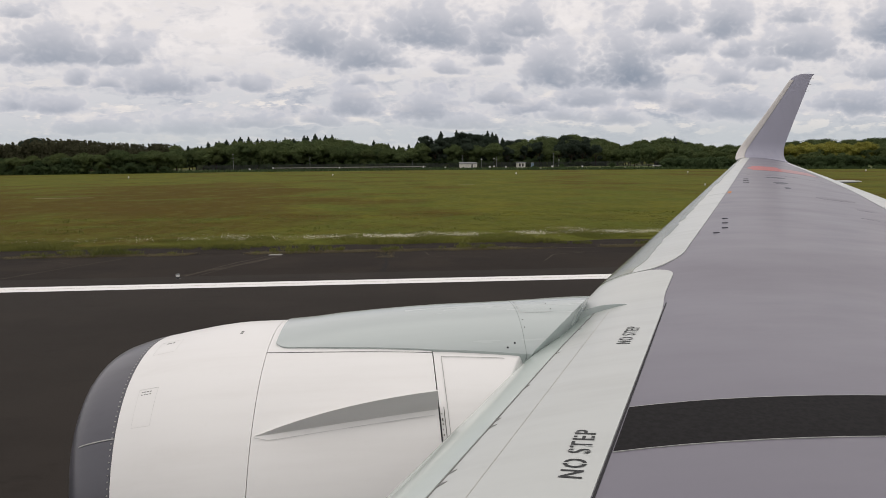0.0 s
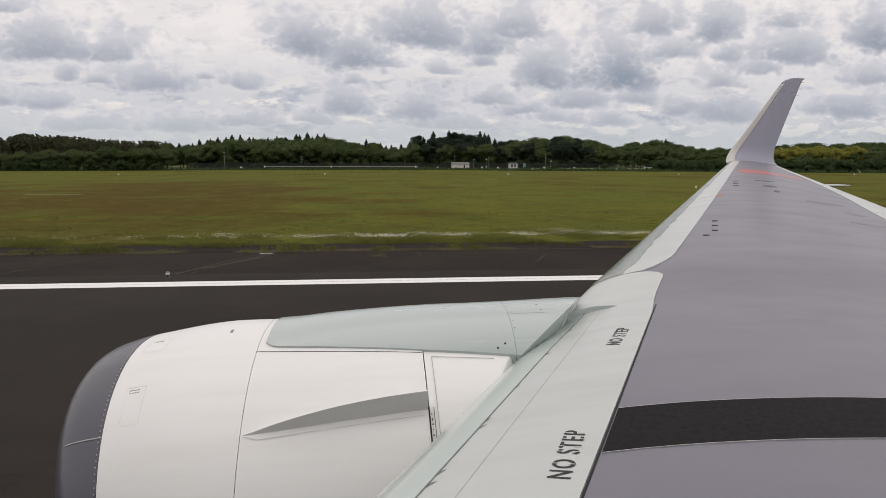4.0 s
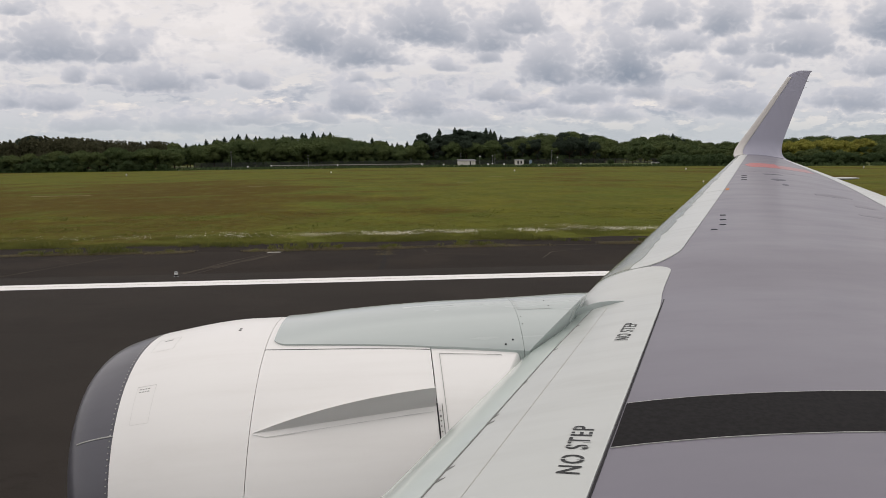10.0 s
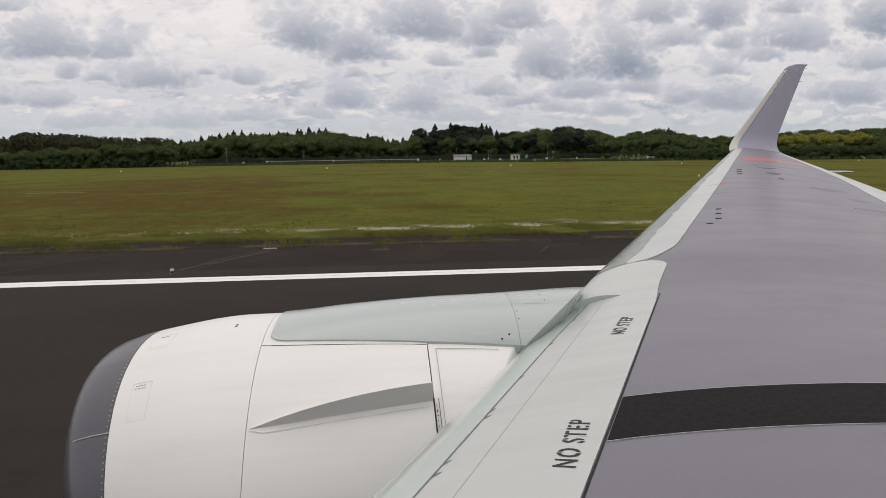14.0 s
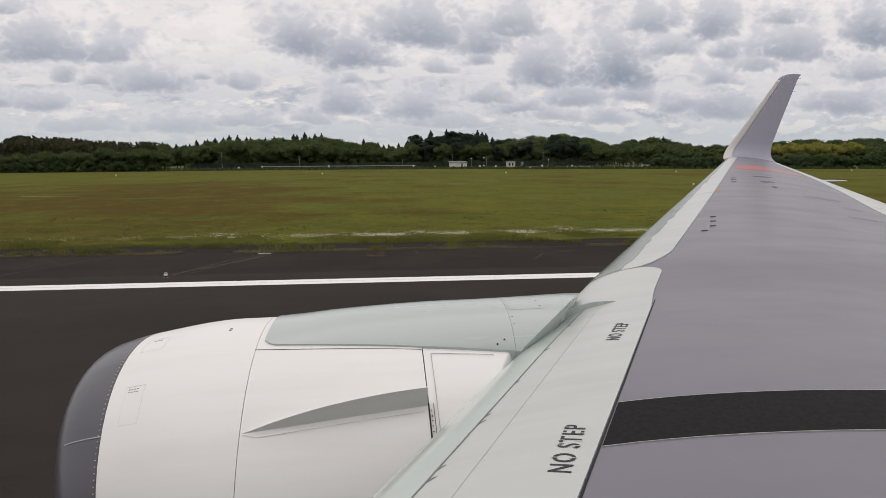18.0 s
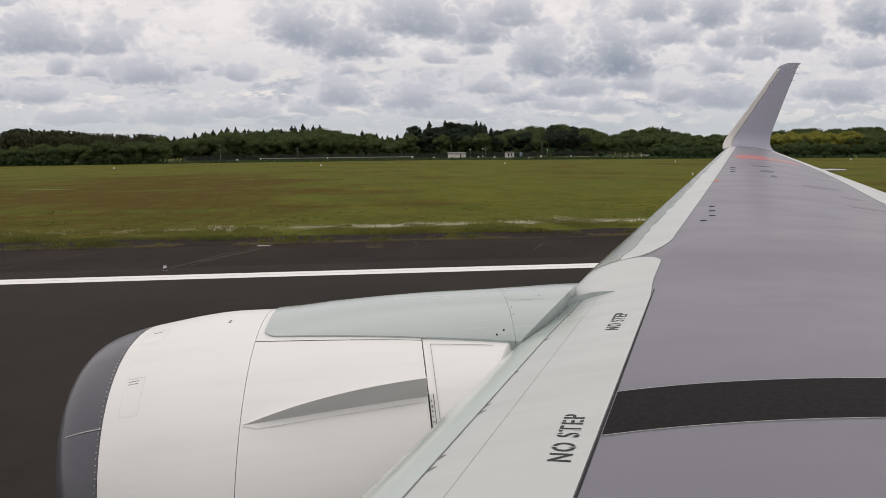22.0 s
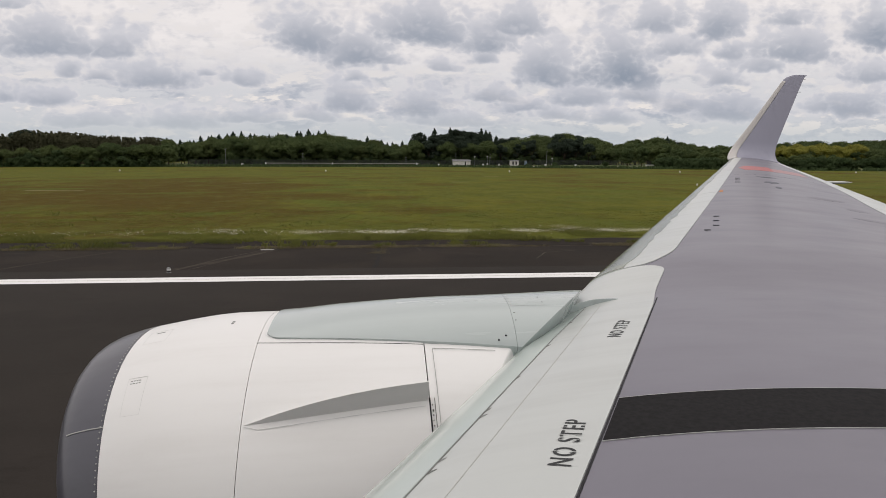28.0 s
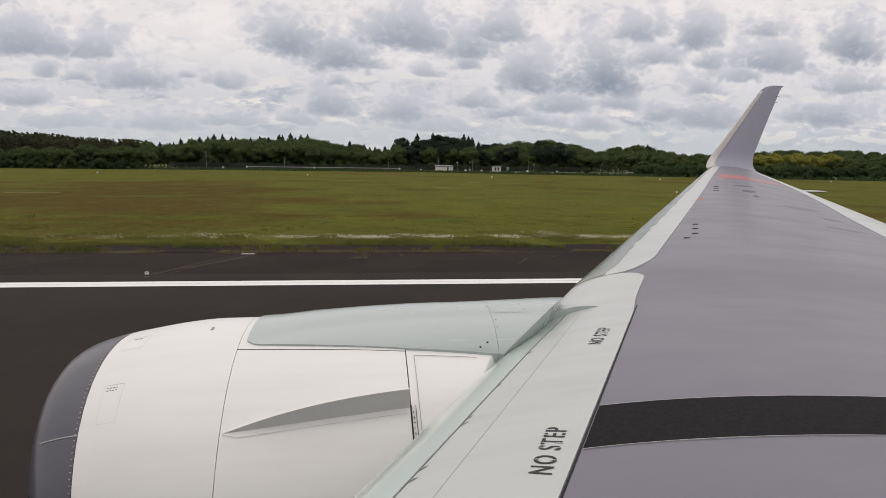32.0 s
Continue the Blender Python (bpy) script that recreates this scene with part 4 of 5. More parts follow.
# ---- airfield furniture ----
def edge_light(at):
    ob = thing("runway_light", "small white elevated runway edge light on the shoulder", "light", at, "runway edge lights")
    part("base_plate", tube((0, 0, 0), (0, 0, 0.012), 0.07, 0.065, 16), STEEL, ob)
    part("stem", tube((0, 0, 0.012), (0, 0, 0.07), 0.045, 0.04, 10), SEAL, ob)
    part("housing", tube((0, 0, 0.07), (0, 0, 0.135), 0.058, 0.06, 14), LAMP_WHITE, ob, "white lamp housing")
    part("lens", tube((0, 0, 0.135), (0, 0, 0.165), 0.055, 0.045, 14), STEEL, ob, "grey glass lens")
    return ob


light = edge_light((-6.85, 19.95, 0.024))
for k in (-3, -2, -1, 1):
    copy_thing(light, pose(-6.85 + 60 * k, 19.95, 0.024))


def field_light(at):
    ob = thing("taxiway_light", "small white marker light standing in the grass", "light", at, "marker lights in the meadow")
    ob.scale = (0.62, 0.62, 0.7)
    part("stem", tube((0, 0, 0), (0, 0, 0.35), 0.07, 0.06, 8), STEEL, ob)
    part("lamp_head", tube((0, 0, 0.35), (0, 0, 0.8), 0.28, 0.22, 10), LAMP_WHITE, ob, "white lamp head")
    return ob


marker = field_light((-64.2, 158, 0))
for x, y in ((-208, 158), (-160, 158), (-112, 158), (-15.7, 159), (29.2, 154), (69.6, 148), (113, 146)):
    copy_thing(marker, pose(x, y, 0) @ Matrix.Diagonal((0.9, 0.9, 1, 1)))
copy_thing(marker, pose(39.4, 78.7, 0) @ Matrix.Diagonal((0.6, 0.6, 0.7, 1)))


def inset_light(at):
    """Flush light of the runway: a steel disc with dark prism slots."""
    ob = thing("inset_light", "flush pale steel runway light with dark slots", "light", at, "inset runway lights")
    part("ring", tube((0, 0, 0), (0, 0, 0.010), 0.19, 0.18, 24), STEEL, ob)
    part("disc", tube((0, 0, 0.010), (0, 0, 0.020), 0.15, 0.13, 24), CONCRETE, ob, "pale worn steel disc")
    for k in range(4):
        a = 0.785 + k * 1.571
        c, d = math.cos(a) * 0.075, math.sin(a) * 0.075
        part("slot", box((c - 0.028, d - 0.014, 0.016), (c + 0.028, d + 0.014, 0.024), 0.003), SEAL, ob, "dark prism slot")
    return ob


flush = inset_light((-7.1, 6.83, 0.03))
for k in (-3, -2, -1, 1, 2):
    copy_thing(flush, pose(-7.1 + 30 * k, 6.83, 0.03))


def hut(at, width, height, deep, windows, label, pitch):
    ob = thing("hut", label, "building", at)
    part("wall", box((0, 0, 0), (width, deep, height), 0.03), WALL_WHITE, ob)
    roof = box((-0.3, -0.35, height), (width + 0.3, deep + 0.35, height + 0.22), 0.03)
    for v in roof.verts:
        v.co.z += pitch * (v.co.y / deep)
    part("roof", roof, ROOF, ob, "thin grey sheet roof")
    for x0, x1, z0, z1 in windows:
        w = part("window", box((x0, -0.06, z0), (x1, 0.02, z1)), DARK_PANE, ob, "dark window pane")
        part("window_frame", box((x0 - 0.08, -0.09, z0 - 0.10), (x1 + 0.08, -0.03, z0)), LAMP_WHITE, w)
    return ob


hut((29.9, 298, 0), 8.0, 2.05, 5, ((5.3, 5.9, 0.0, 1.8),), "long low white hut at the meadow's edge", 0.5)
hut((57.6, 300, 0), 3.7, 2.2, 4, ((0.6, 1.4, 0.5, 1.9), (2.1, 2.8, 0.5, 1.9)), "small white hut with two dark windows", 0.2)



def yard_lamp(at, height, arm):
    ob = thing("yard_lamp", "slim pole with a small white lamp head by the huts", "lamp", at, "lamps by the huts")
    part("pole", tube((0, 0, 0), (0, 0, height), 0.07, 0.05, 8), STEEL, ob)
    part("lamp_head", box((-0.32, -0.2, height), (0.32, 0.2, height + 0.38), 0.06), LAMP_WHITE, ob, "white lamp head")
    if arm:
        part("junction_box", box((-0.3, -0.25, 0.5), (0.3, 0.05, 1.0), 0.04), LAMP_WHITE, ob, "white junction box")
    return ob


for x, h, arm in ((39.7, 3.9, False), (45.6, 4.1, True), (76.4, 3.2, True)):
    yard_lamp((x, 296, 0), h, arm)


def marker_box(at, size):
    ob = thing("marker_box", "small white equipment box in the grass by the fence", "box", at, "white boxes by the fence")
    part("case", box((-size, -0.3, 0.12), (size, 0.3, 0.12 + size * 1.5), 0.05), LAMP_WHITE, ob)
    part("plinth", box((-size - 0.1, -0.4, 0), (size + 0.1, 0.4, 0.12), 0.02), CONCRETE, ob)
    part("lid", box((-size - 0.05, -0.35, 0.12 + size * 1.5), (size + 0.05, 0.35, 0.2 + size * 1.5), 0.02), LAMP_WHITE, ob)
    return ob


for x, y, size in ((43.3, 294, 0.4), (51.0, 295, 0.35), (73.0, 295, 0.42), (22.5, 293, 0.4), (-67.0, 298, 0.42), (86.0, 290, 0.35)):
    marker_box((x, y, 0), size)
cabinet = thing("equipment_cabinet", "narrow blue-grey steel cabinet beside the small hut", "cabinet", (64.0, 297, 0))
part("case", box((-0.55, -0.5, 0.1), (0.55, 0.5, 2.1), 0.05), BLUE_GREY, cabinet)
part("roof", box((-0.62, -0.58, 2.1), (0.62, 0.58, 2.22), 0.03), LAMP_WHITE, cabinet, "pale roof sheet")
part("door", box((-0.45, -0.54, 0.2), (0.45, -0.5, 1.95), 0.01), BLUE_GREY, cabinet)
part("plinth", box((-0.6, -0.55, 0), (0.6, 0.55, 0.1)), CONCRETE, cabinet)
for x0, x1, y0, y1 in ((91, 99, 256, 270), (54, 62, 262, 274), (100, 128, 262, 266)):
    slab("service_road", x0, x1, y0, y1, 0.09, 0.1, CONCRETE, label="pale concrete service road before the trees", category="road")
for x0, x1, y0, y1 in ((9.2, 12.0, 93.4, 94.8), (-38.5, -32.0, 70.0, 71.0), (18.0, 21.5, 120.0, 121.6), (-20.0, -17.0, 88.0, 88.8)):
    ragged_strip("mown_strip", y0, y1, 0.012, 0.3, MOWN, "pale strip of dry cut grass in the meadow", x0, x1)

# the long building, farther up the runway
hut((-277, 330, 0), 30, 4.0, 9, tuple((1.2 + k * 3.4, 2.9 + k * 3.4, 1.2, 2.6) for k in range(8)), "long white single-storey building with grey pitched roof", 1.4)
hut((-241, 334, 0), 6, 3.2, 5, ((1.5, 4, 1.0, 2.4),), "small white shed beside the long building", 0.4)


def antenna_tower(at, height):
    ob = thing("antenna_mast", "red and white banded lattice antenna mast on the meadow", "mast", at, "antenna masts")
    n = 5
    for k in range(n):
        z0, z1 = height * k / n, height * (k + 1) / n
        mat = SIGNAL_RED if k % 2 == 0 else LAMP_WHITE
        sec = part("mast_section", tube((-0.33, -0.33, z0), (-0.33, -0.33, z1), 0.05), mat, ob, "red band" if k % 2 == 0 else "white band")
        for sx, sy in ((0.33, -0.33), (0.33, 0.33), (-0.33, 0.33)):
            part("upright", tube((sx, sy, z0), (sx, sy, z1), 0.05), mat, sec)
        for a, b in (((-0.33, -0.33, z0), (0.33, -0.33, z1)), ((0.33, -0.33, z0), (-0.33, -0.33, z1)), ((-0.33, 0.33, z0), (0.33, 0.33, z1)), ((-0.33, -0.33, z1), (0.33, -0.33, z1))):
            part("brace", tube(a, b, 0.03), mat, sec)
    for z in (height * 0.2, height * 0.6, height * 0.92):
        part("antenna_box", box((0.35, -0.5, z - 0.45), (1.5, 0.5, z + 0.45), 0.05), SIGNAL_RED, ob, "red antenna box")
    part("finial", tube((0, 0, height), (0, 0, height + 0.8), 0.06, 0.03), LAMP_WHITE, ob)
    return ob


mast = antenna_tower((-243, 78, 0), 9.0)
copy_thing(mast, pose(-241, 84, 0))


def chequered_cabin(at, size, nx, nz):
    ob = thing("equipment_cabin", "red and white chequered equipment cabin on the meadow", "cabin", at)
    w, d, h = size
    part("wall", box((0.02, 0.02, 0), (w - 0.02, d - 0.02, h)), LAMP_WHITE, ob)
    for i in range(nx):
        for k in range(nz):
            part("panel", box((w * i / nx, -0.02, h * k / nz), (w * (i + 1) / nx, 0.03, h * (k + 1) / nz)), SIGNAL_RED if (i + k) % 2 else LAMP_WHITE, ob)
    part("roof", box((-0.15, -0.15, h), (w + 0.15, d + 0.15, h + 0.12), 0.03), LAMP_WHITE, ob)
    return ob


chequered_cabin((-254, 76, 0), (7.5, 3, 2.3), 8, 3)
chequered_cabin((-244, 82, 0), (3.5, 2.5, 2.0), 4, 3)


def banded_pole(at, height, label):
    ob = thing("marker_pole", label, "pole", at)
    for k in range(5):
        part("band", tube((0, 0, height * k / 5), (0, 0, height * (k + 1) / 5), 0.09), SIGNAL_RED if k % 2 == 0 else LAMP_WHITE, ob)
    return ob


banded_pole((-180, 118, 0), 5.6, "tall red and white banded marker pole")
banded_pole((-182.5, 118, 0), 3.4, "short red and white banded marker pole")


def gantry(at, width, deep, height):
    """Open steel frame on slim posts."""
    ob = thing("steel_gantry", "open grey steel frame on posts before the wood", "frame", at)
    for k in range(4):
        for y in (0.0, deep):
            part("post", box((width * k / 3 - 0.12, y - 0.12, 0), (width * k / 3 + 0.12, y + 0.12, height)), STEEL, ob)
    for y in (0.0, deep):
        part("beam", box((-0.3, y - 0.14, height), (width + 0.3, y + 0.14, height + 0.35), 0.03), STEEL, ob)
    for k in range(7):
        x = width * k / 6
        part("cross_beam", box((x - 0.08, 0.14, height + 0.05), (x + 0.08, deep - 0.14, height + 0.3)), STEEL, ob)
    return ob


gantry((-318, 230, 0), 17.0, 5.0, 4.2)
ditch = thing("drain_wall", "low concrete wall along a dark drain in the meadow", "wall", (-217, 96, 0))
part("wall", box((0, 0, 0), (32, 0.25, 0.16), 0.02), CONCRETE, ditch)
part("rear_wall", box((0, 1.6, 0), (32, 1.9, 0.62), 0.03), ROOF, ditch, "dark grey rear wall")


# boundary fence in front of the trees
def fence():
    ob = thing("boundary_fence", "grey mesh boundary fence along the trees", "fence")
    for i in range(90):
        x = -95 + i * 2.6
        part("post", tube((x, 312, 0), (x, 312, 2.5), 0.05, sides=6), MESHWIRE, ob)
    for z in (0.15, 0.7, 1.25, 1.8, 2.4):
        part("rail", box((-95, 311.97, z), (136.4, 312.03, z + 0.05)), MESHWIRE, ob)
    verts, faces = [], []
    for i in range(900):
        x = -95 + i * 0.257
        k = len(verts)
        verts += [(x, 312, 0.1), (x + 0.09, 312, 0.1), (x + 0.09, 312, 2.4), (x, 312, 2.4)]
        faces.append((k, k + 1, k + 2, k + 3))
    link("mesh", verts, faces, MESHWIRE, ob, "dark wire mesh")
    return ob


fence()
rail = thing("guard_rail", "long low white guard rail before the fence", "rail", (-58, 306, 0))
part("beam", box((0, 0, 0.75), (72, 0.12, 1.05)), CONCRETE, rail)
for x in (0, 31, 71):
    part("marker_post", box((x - 0.3, -0.3, 0), (x + 0.3, 0, 1.2), 0.05), LAMP_WHITE, rail, "white marker post")
for i in range(19):
    part("post", box((i * 4 - 0.06, 0.12, 0), (i * 4 + 0.06, 0.24, 0.8)), STEEL, rail)


def mast_pole(at, height):
    ob = thing("lamp_pole", "slim grey pole with a small head before the trees", "pole", at, "poles along the fence")
    part("pole", tube((0, 0, 0), (0, 0, height), 0.11, 0.07, 8), STEEL, ob)
    part("head", box((-0.45, -0.15, height), (0.45, 0.15, height + 0.25), 0.04), STEEL, ob)
    part("cross_arm", box((-0.6, -0.05, height * 0.75), (0.6, 0.05, height * 0.75 + 0.12)), STEEL, ob)
    return ob


pole = mast_pole((-76, 305, 0), 7.2)
for x, y, s in ((-41, 308, 0.75), (76, 305, 0.9), (32, 308, 0.8), (49, 310, 0.7), (8, 312, 0.5)):
    copy_thing(pole, pose(x, y, 0) @ Matrix.Diagonal((1, 1, s, 1)))


plate = thing("cover_plate", "pale concrete cover plate at the asphalt edge", "plate", (-4.75, 24.75, 0.026))
plate.scale = (0.85, 0.7, 0.6)
part("slab", box((-0.28, -0.14, 0), (0.28, 0.14, 0.03), 0.006), CONCRETE, plate)
part("rim", box((-0.3, -0.16, 0), (0.3, 0.16, 0.012), 0.004), STEEL, plate)


def small_car(at, mat, label):
    ob = thing("car", label, "car", at)
    bm = box((0, 0, 0.35), (4.2, 1.7, 0.95), 0.12)
    part("body", bm, mat, ob)
    part("cabin", box((0.8, 0.12, 0.95), (3.6, 1.58, 1.5), 0.15), DARK_PANE, ob)
    for x in (0.8, 3.3):
        for y in (0.02, 1.5):
            part("wheel", tube((x, y, 0.32), (x, y + 0.2, 0.32), 0.32, 0.32, 12), SEAL, ob)
    return ob


small_car((111, 268, 0), LAMP_WHITE, "small white car parked by the trees")


# ---- vegetation ----
rng = random.Random(11)


def leaf_cloud(points, size, squash=0.8, sides=1):
    """Small ragged leaf clumps; each faces the way that comes with its point, more or less."""
    verts, faces = [], []
    for p, facing in points:
        s = size * rng.uniform(0.6, 1.5)
        for _ in range(sides):
            a = (facing + Vector((rng.gauss(0, 0.45), rng.gauss(0, 0.45), rng.gauss(0, 0.45)))).normalized()
            b = a.orthogonal().normalized()
            c = a.cross(b)
            k = len(verts)
            n = 5
            t0 = rng.uniform(0, 6.28)
            for j in range(n):
                t = t0 + j * 6.283 / n
                r = s * rng.uniform(0.55, 1.15)
                verts.append(p + b * math.cos(t) * r + c * math.sin(t) * r * squash)
            faces.append(tuple(range(k, k + n)))
    return verts, faces


def core(verts, faces, c, rx, rz):
    """Close the inside of a clump with an uneven lump, so that little sky shows through it."""
    k = len(verts)
    for i in range(1, 5):
        for j in range(7):
            t, a = math.pi * i / 5, j * 0.8976 + i * 0.45
            q = rng.uniform(0.78, 1.06)
            verts.append(c + Vector((math.cos(a) * math.sin(t) * rx * q, math.sin(a) * math.sin(t) * rx * q, math.cos(t) * rz * q)))
    for i in range(3):
        for j in range(7):
            n = (j + 1) % 7
            faces.append((k + i * 7 + j, k + (i + 1) * 7 + j, k + (i + 1) * 7 + n, k + i * 7 + n))
    faces.append(tuple(k + j for j in range(7)))
    faces.append(tuple(k + 27 - j for j in range(7)))


def broadleaf(name, height, spread_r, mat, lumps, leaves, label, group, top=0.62):
    ob = thing(name, label, "tree", (0, 0, -60), group)
    trunk = tube((0, 0, 0), (0, 0, height * 0.55), height * 0.022, height * 0.012, 7)
    for k in range(5):
        a = k * 1.3 + rng.random()
        z = height * rng.uniform(0.3, 0.5)
        limb = tube((0, 0, z), (math.cos(a) * spread_r * 0.6, math.sin(a) * spread_r * 0.6, z + height * 0.22), height * 0.011, height * 0.004, 5)
        me = bpy.data.meshes.new("limb")
        limb.to_mesh(me)
        limb.free()
        trunk.from_mesh(me)
        bpy.data.meshes.remove(me)
    part("trunk", trunk, BARK, ob)
    pts, lumped = [], []
    for i in range(lumps):
        a, r = i * 2.4 + rng.uniform(-0.5, 0.5), spread_r * math.sqrt(rng.random()) * 0.72
        z = height * rng.uniform(0.16, 0.86) * (1.0 - 0.16 * r / spread_r)
        c = Vector((math.cos(a) * r, math.sin(a) * r, z))
        size = spread_r * rng.uniform(0.30, 0.50) * (1.15 - 0.6 * abs(z / height - top))
        if i < 3:
            c = Vector((c.x * 0.25, c.y * 0.25, height * (1 - 0.09 * i) - size * 0.8))
        elif i % 3 == 0 or top == 0.6:
            c.z = height * (1 - 0.32 * (r / spread_r) ** 2) - size * 0.8
        lumped.append((c, size))
        for _ in range(leaves):
            d = Vector((rng.gauss(0, 1), rng.gauss(0, 1), rng.gauss(0.25, 0.9))).normalized()
            p = c + Vector((d.x, d.y, d.z * 0.8)) * size * rng.uniform(0.78, 1.06)
            if p.z < height and p.z > 0.1:
                pts.append((p, d))
    v, f = leaf_cloud(pts, 0.2)
    for c, size in lumped:
        core(v, f, c, size * 0.76, min(size * 0.6, c.z - 0.1))
    link("crown", v, f, mat, ob)
    return ob


def conifer(height, mat, label, group):
    ob = thing("conifer_tree", label, "tree", (0, 0, -60), group)
    part("trunk", tube((0, 0, 0), (0, 0, height * 0.97), height * 0.018, 0.03, 7), BARK, ob)
    pts = []
    tiers = 17
    for i in range(tiers):
        s = i / (tiers - 1)
        z = height * (0.2 + 0.79 * s)
        r = height * 0.25 * (1 - s) ** 0.62 + 0.1
        for _ in range(int(26 + 64 * (1 - s))):
            a, q = rng.uniform(0, 6.283), r * rng.uniform(0.35, 1.15)
            pts.append((Vector((math.cos(a) * q, math.sin(a) * q, z - q * 0.35 + rng.uniform(-0.3, 0.3))), Vector((math.cos(a), math.sin(a), 0.9))))
    v, f = leaf_cloud(pts, 0.30, 0.7)
    for i in range(7):
        s = i / 7
        core(v, f, Vector((0, 0, height * (0.24 + 0.76 * s))), height * 0.2 * (1 - s) ** 0.62, height * 0.085)
    link("crown", v, f, mat, ob)
    return ob


def bamboo(height, label, group):
    ob = thing("bamboo_clump", label, "tree", (0, 0, -60), group)
    canes = bmesh.new()
    pts = []
    for _ in range(34):
        x, y = rng.gauss(0, 1.5), rng.gauss(0, 1.2)
        h = height * rng.uniform(0.78, 1.0)
        lean = Vector((rng.uniform(-0.5, 0.5), rng.uniform(-0.4, 0.4), 0))
        cane = tube((x, y, 0), (x + lean.x, y + lean.y, h), 0.05, 0.015, 5)
        me = bpy.data.meshes.new("cane")
        cane.to_mesh(me)
        cane.free()
        canes.from_mesh(me)
        bpy.data.meshes.remove(me)
        for _ in range(62):
            s = rng.uniform(0.12, 1.02) ** 0.8
            q = Vector((rng.gauss(0, 1), rng.gauss(0, 1), 0)) * (0.46 - 0.30 * s)
            pts.append((Vector((x, y, h * s)) + lean * s + q, q + Vector((0, 0, 0.4))))
    part("canes", canes, BARK, ob)
    v, f = leaf_cloud(pts, 0.33, 1.0)
    for _ in range(9):
        core(v, f, Vector((rng.gauss(0, 1.1), rng.gauss(0, 0.8), height * rng.uniform(0.34, 0.56))), 0.55, height * 0.3)
    link("crown", v, f, BAMBOO, ob)
    return ob


wood = "trees along the airfield boundary"
OAKS = [broadleaf("broadleaf_tree", 12, r, LEAF, n, 230, "dense green broadleaf tree in the boundary wood", wood) for r, n in ((4.6, 26), (5.4, 30), (3.9, 22))]
DARKS = [broadleaf("pine_tree", 12, r, LEAF_DARK, n, 230, "tall dark pine with an uneven crown", wood, 0.8) for r, n in ((3.6, 13), (4.6, 14))]
GOLD = [broadleaf("blossoming_tree", 12, r, LEAF_YELLOW, n, 230, "yellow-green blossoming broadleaf tree", wood) for r, n in ((5.2, 22), (4.4, 18))]
DOMES = [broadleaf("domed_tree", 12, 3.9, LEAF_DARK, 26, 230, "dark green tree with a rounded dome above the bamboo", wood, 0.6)]
SPIRES = [conifer(12, LEAF_DARK, "slim dark cedar with a pointed top", wood) for _ in range(3)]
CANES = [bamboo(12, "brownish bamboo clump in the boundary wood", wood) for _ in range(3)]
SHRUBS = [broadleaf("shrub", 5, r, BUSH, n, 190, "rounded green shrub at the foot of the wood", "shrubs before the wood", 0.5) for r, n in ((3.2, 20), (2.6, 16))]

# height of the wood's outline along x, at about 300 m
XS = (-330, -260, -173, -167, -165, -162, -157, -153, -145, -134, -124, -112, -106, -104, -101, -92, -87, -83, -76, -72, -60, -49, -42, -30, -27, -21, -17, -12, -9, -3, 6, 12, 16, 20, 24, 29, 36, 44, 48, 50, 61, 66, 69, 73, 77, 86, 95, 104, 107, 114, 123, 132, 145, 155, 165, 193, 209, 215, 233, 246, 420)
HS = (13, 13.5, 13.8, 13.8, 13.8, 15.5, 14.1, 14.6, 13.9, 13.4, 12.5, 11.5, 12.8, 11.3, 12.3, 11.4, 12.1, 13.9, 14.0, 14.5, 14.3, 14.1, 15.7, 15.7, 13.2, 14.2, 12.2, 11.7, 13.8, 10.7, 12.0, 13.1, 14.7, 16.5, 15.0, 16.1, 14.8, 16.7, 15.9, 12.5, 13.6, 13.1, 15.7, 13.6, 15.2, 14.5, 13.2, 11.9, 9.8, 12.0, 13.1, 13.6, 11.5, 9.1, 10.5, 11.2, 12.6, 11.0, 12.7, 12.5, 12.3)


def skyline(x, y):
    """Outline height for a tree at (x, y), by its bearing from the camera."""
    h = float(np.interp(x * 300.0 / y, XS, HS))
    return 3.6 + (h - 3.6) * y / 300.0


def plant(kinds, x, y, height, base=12.0):
    s = height / base
    w = s * rng.uniform(0.9, 1.3)
    copy_thing(rng.choice(kinds), pose(x, y, -0.05, 0, 0, rng.uniform(0, 360)) @ Matrix.Diagonal((w, w, s, 1)))


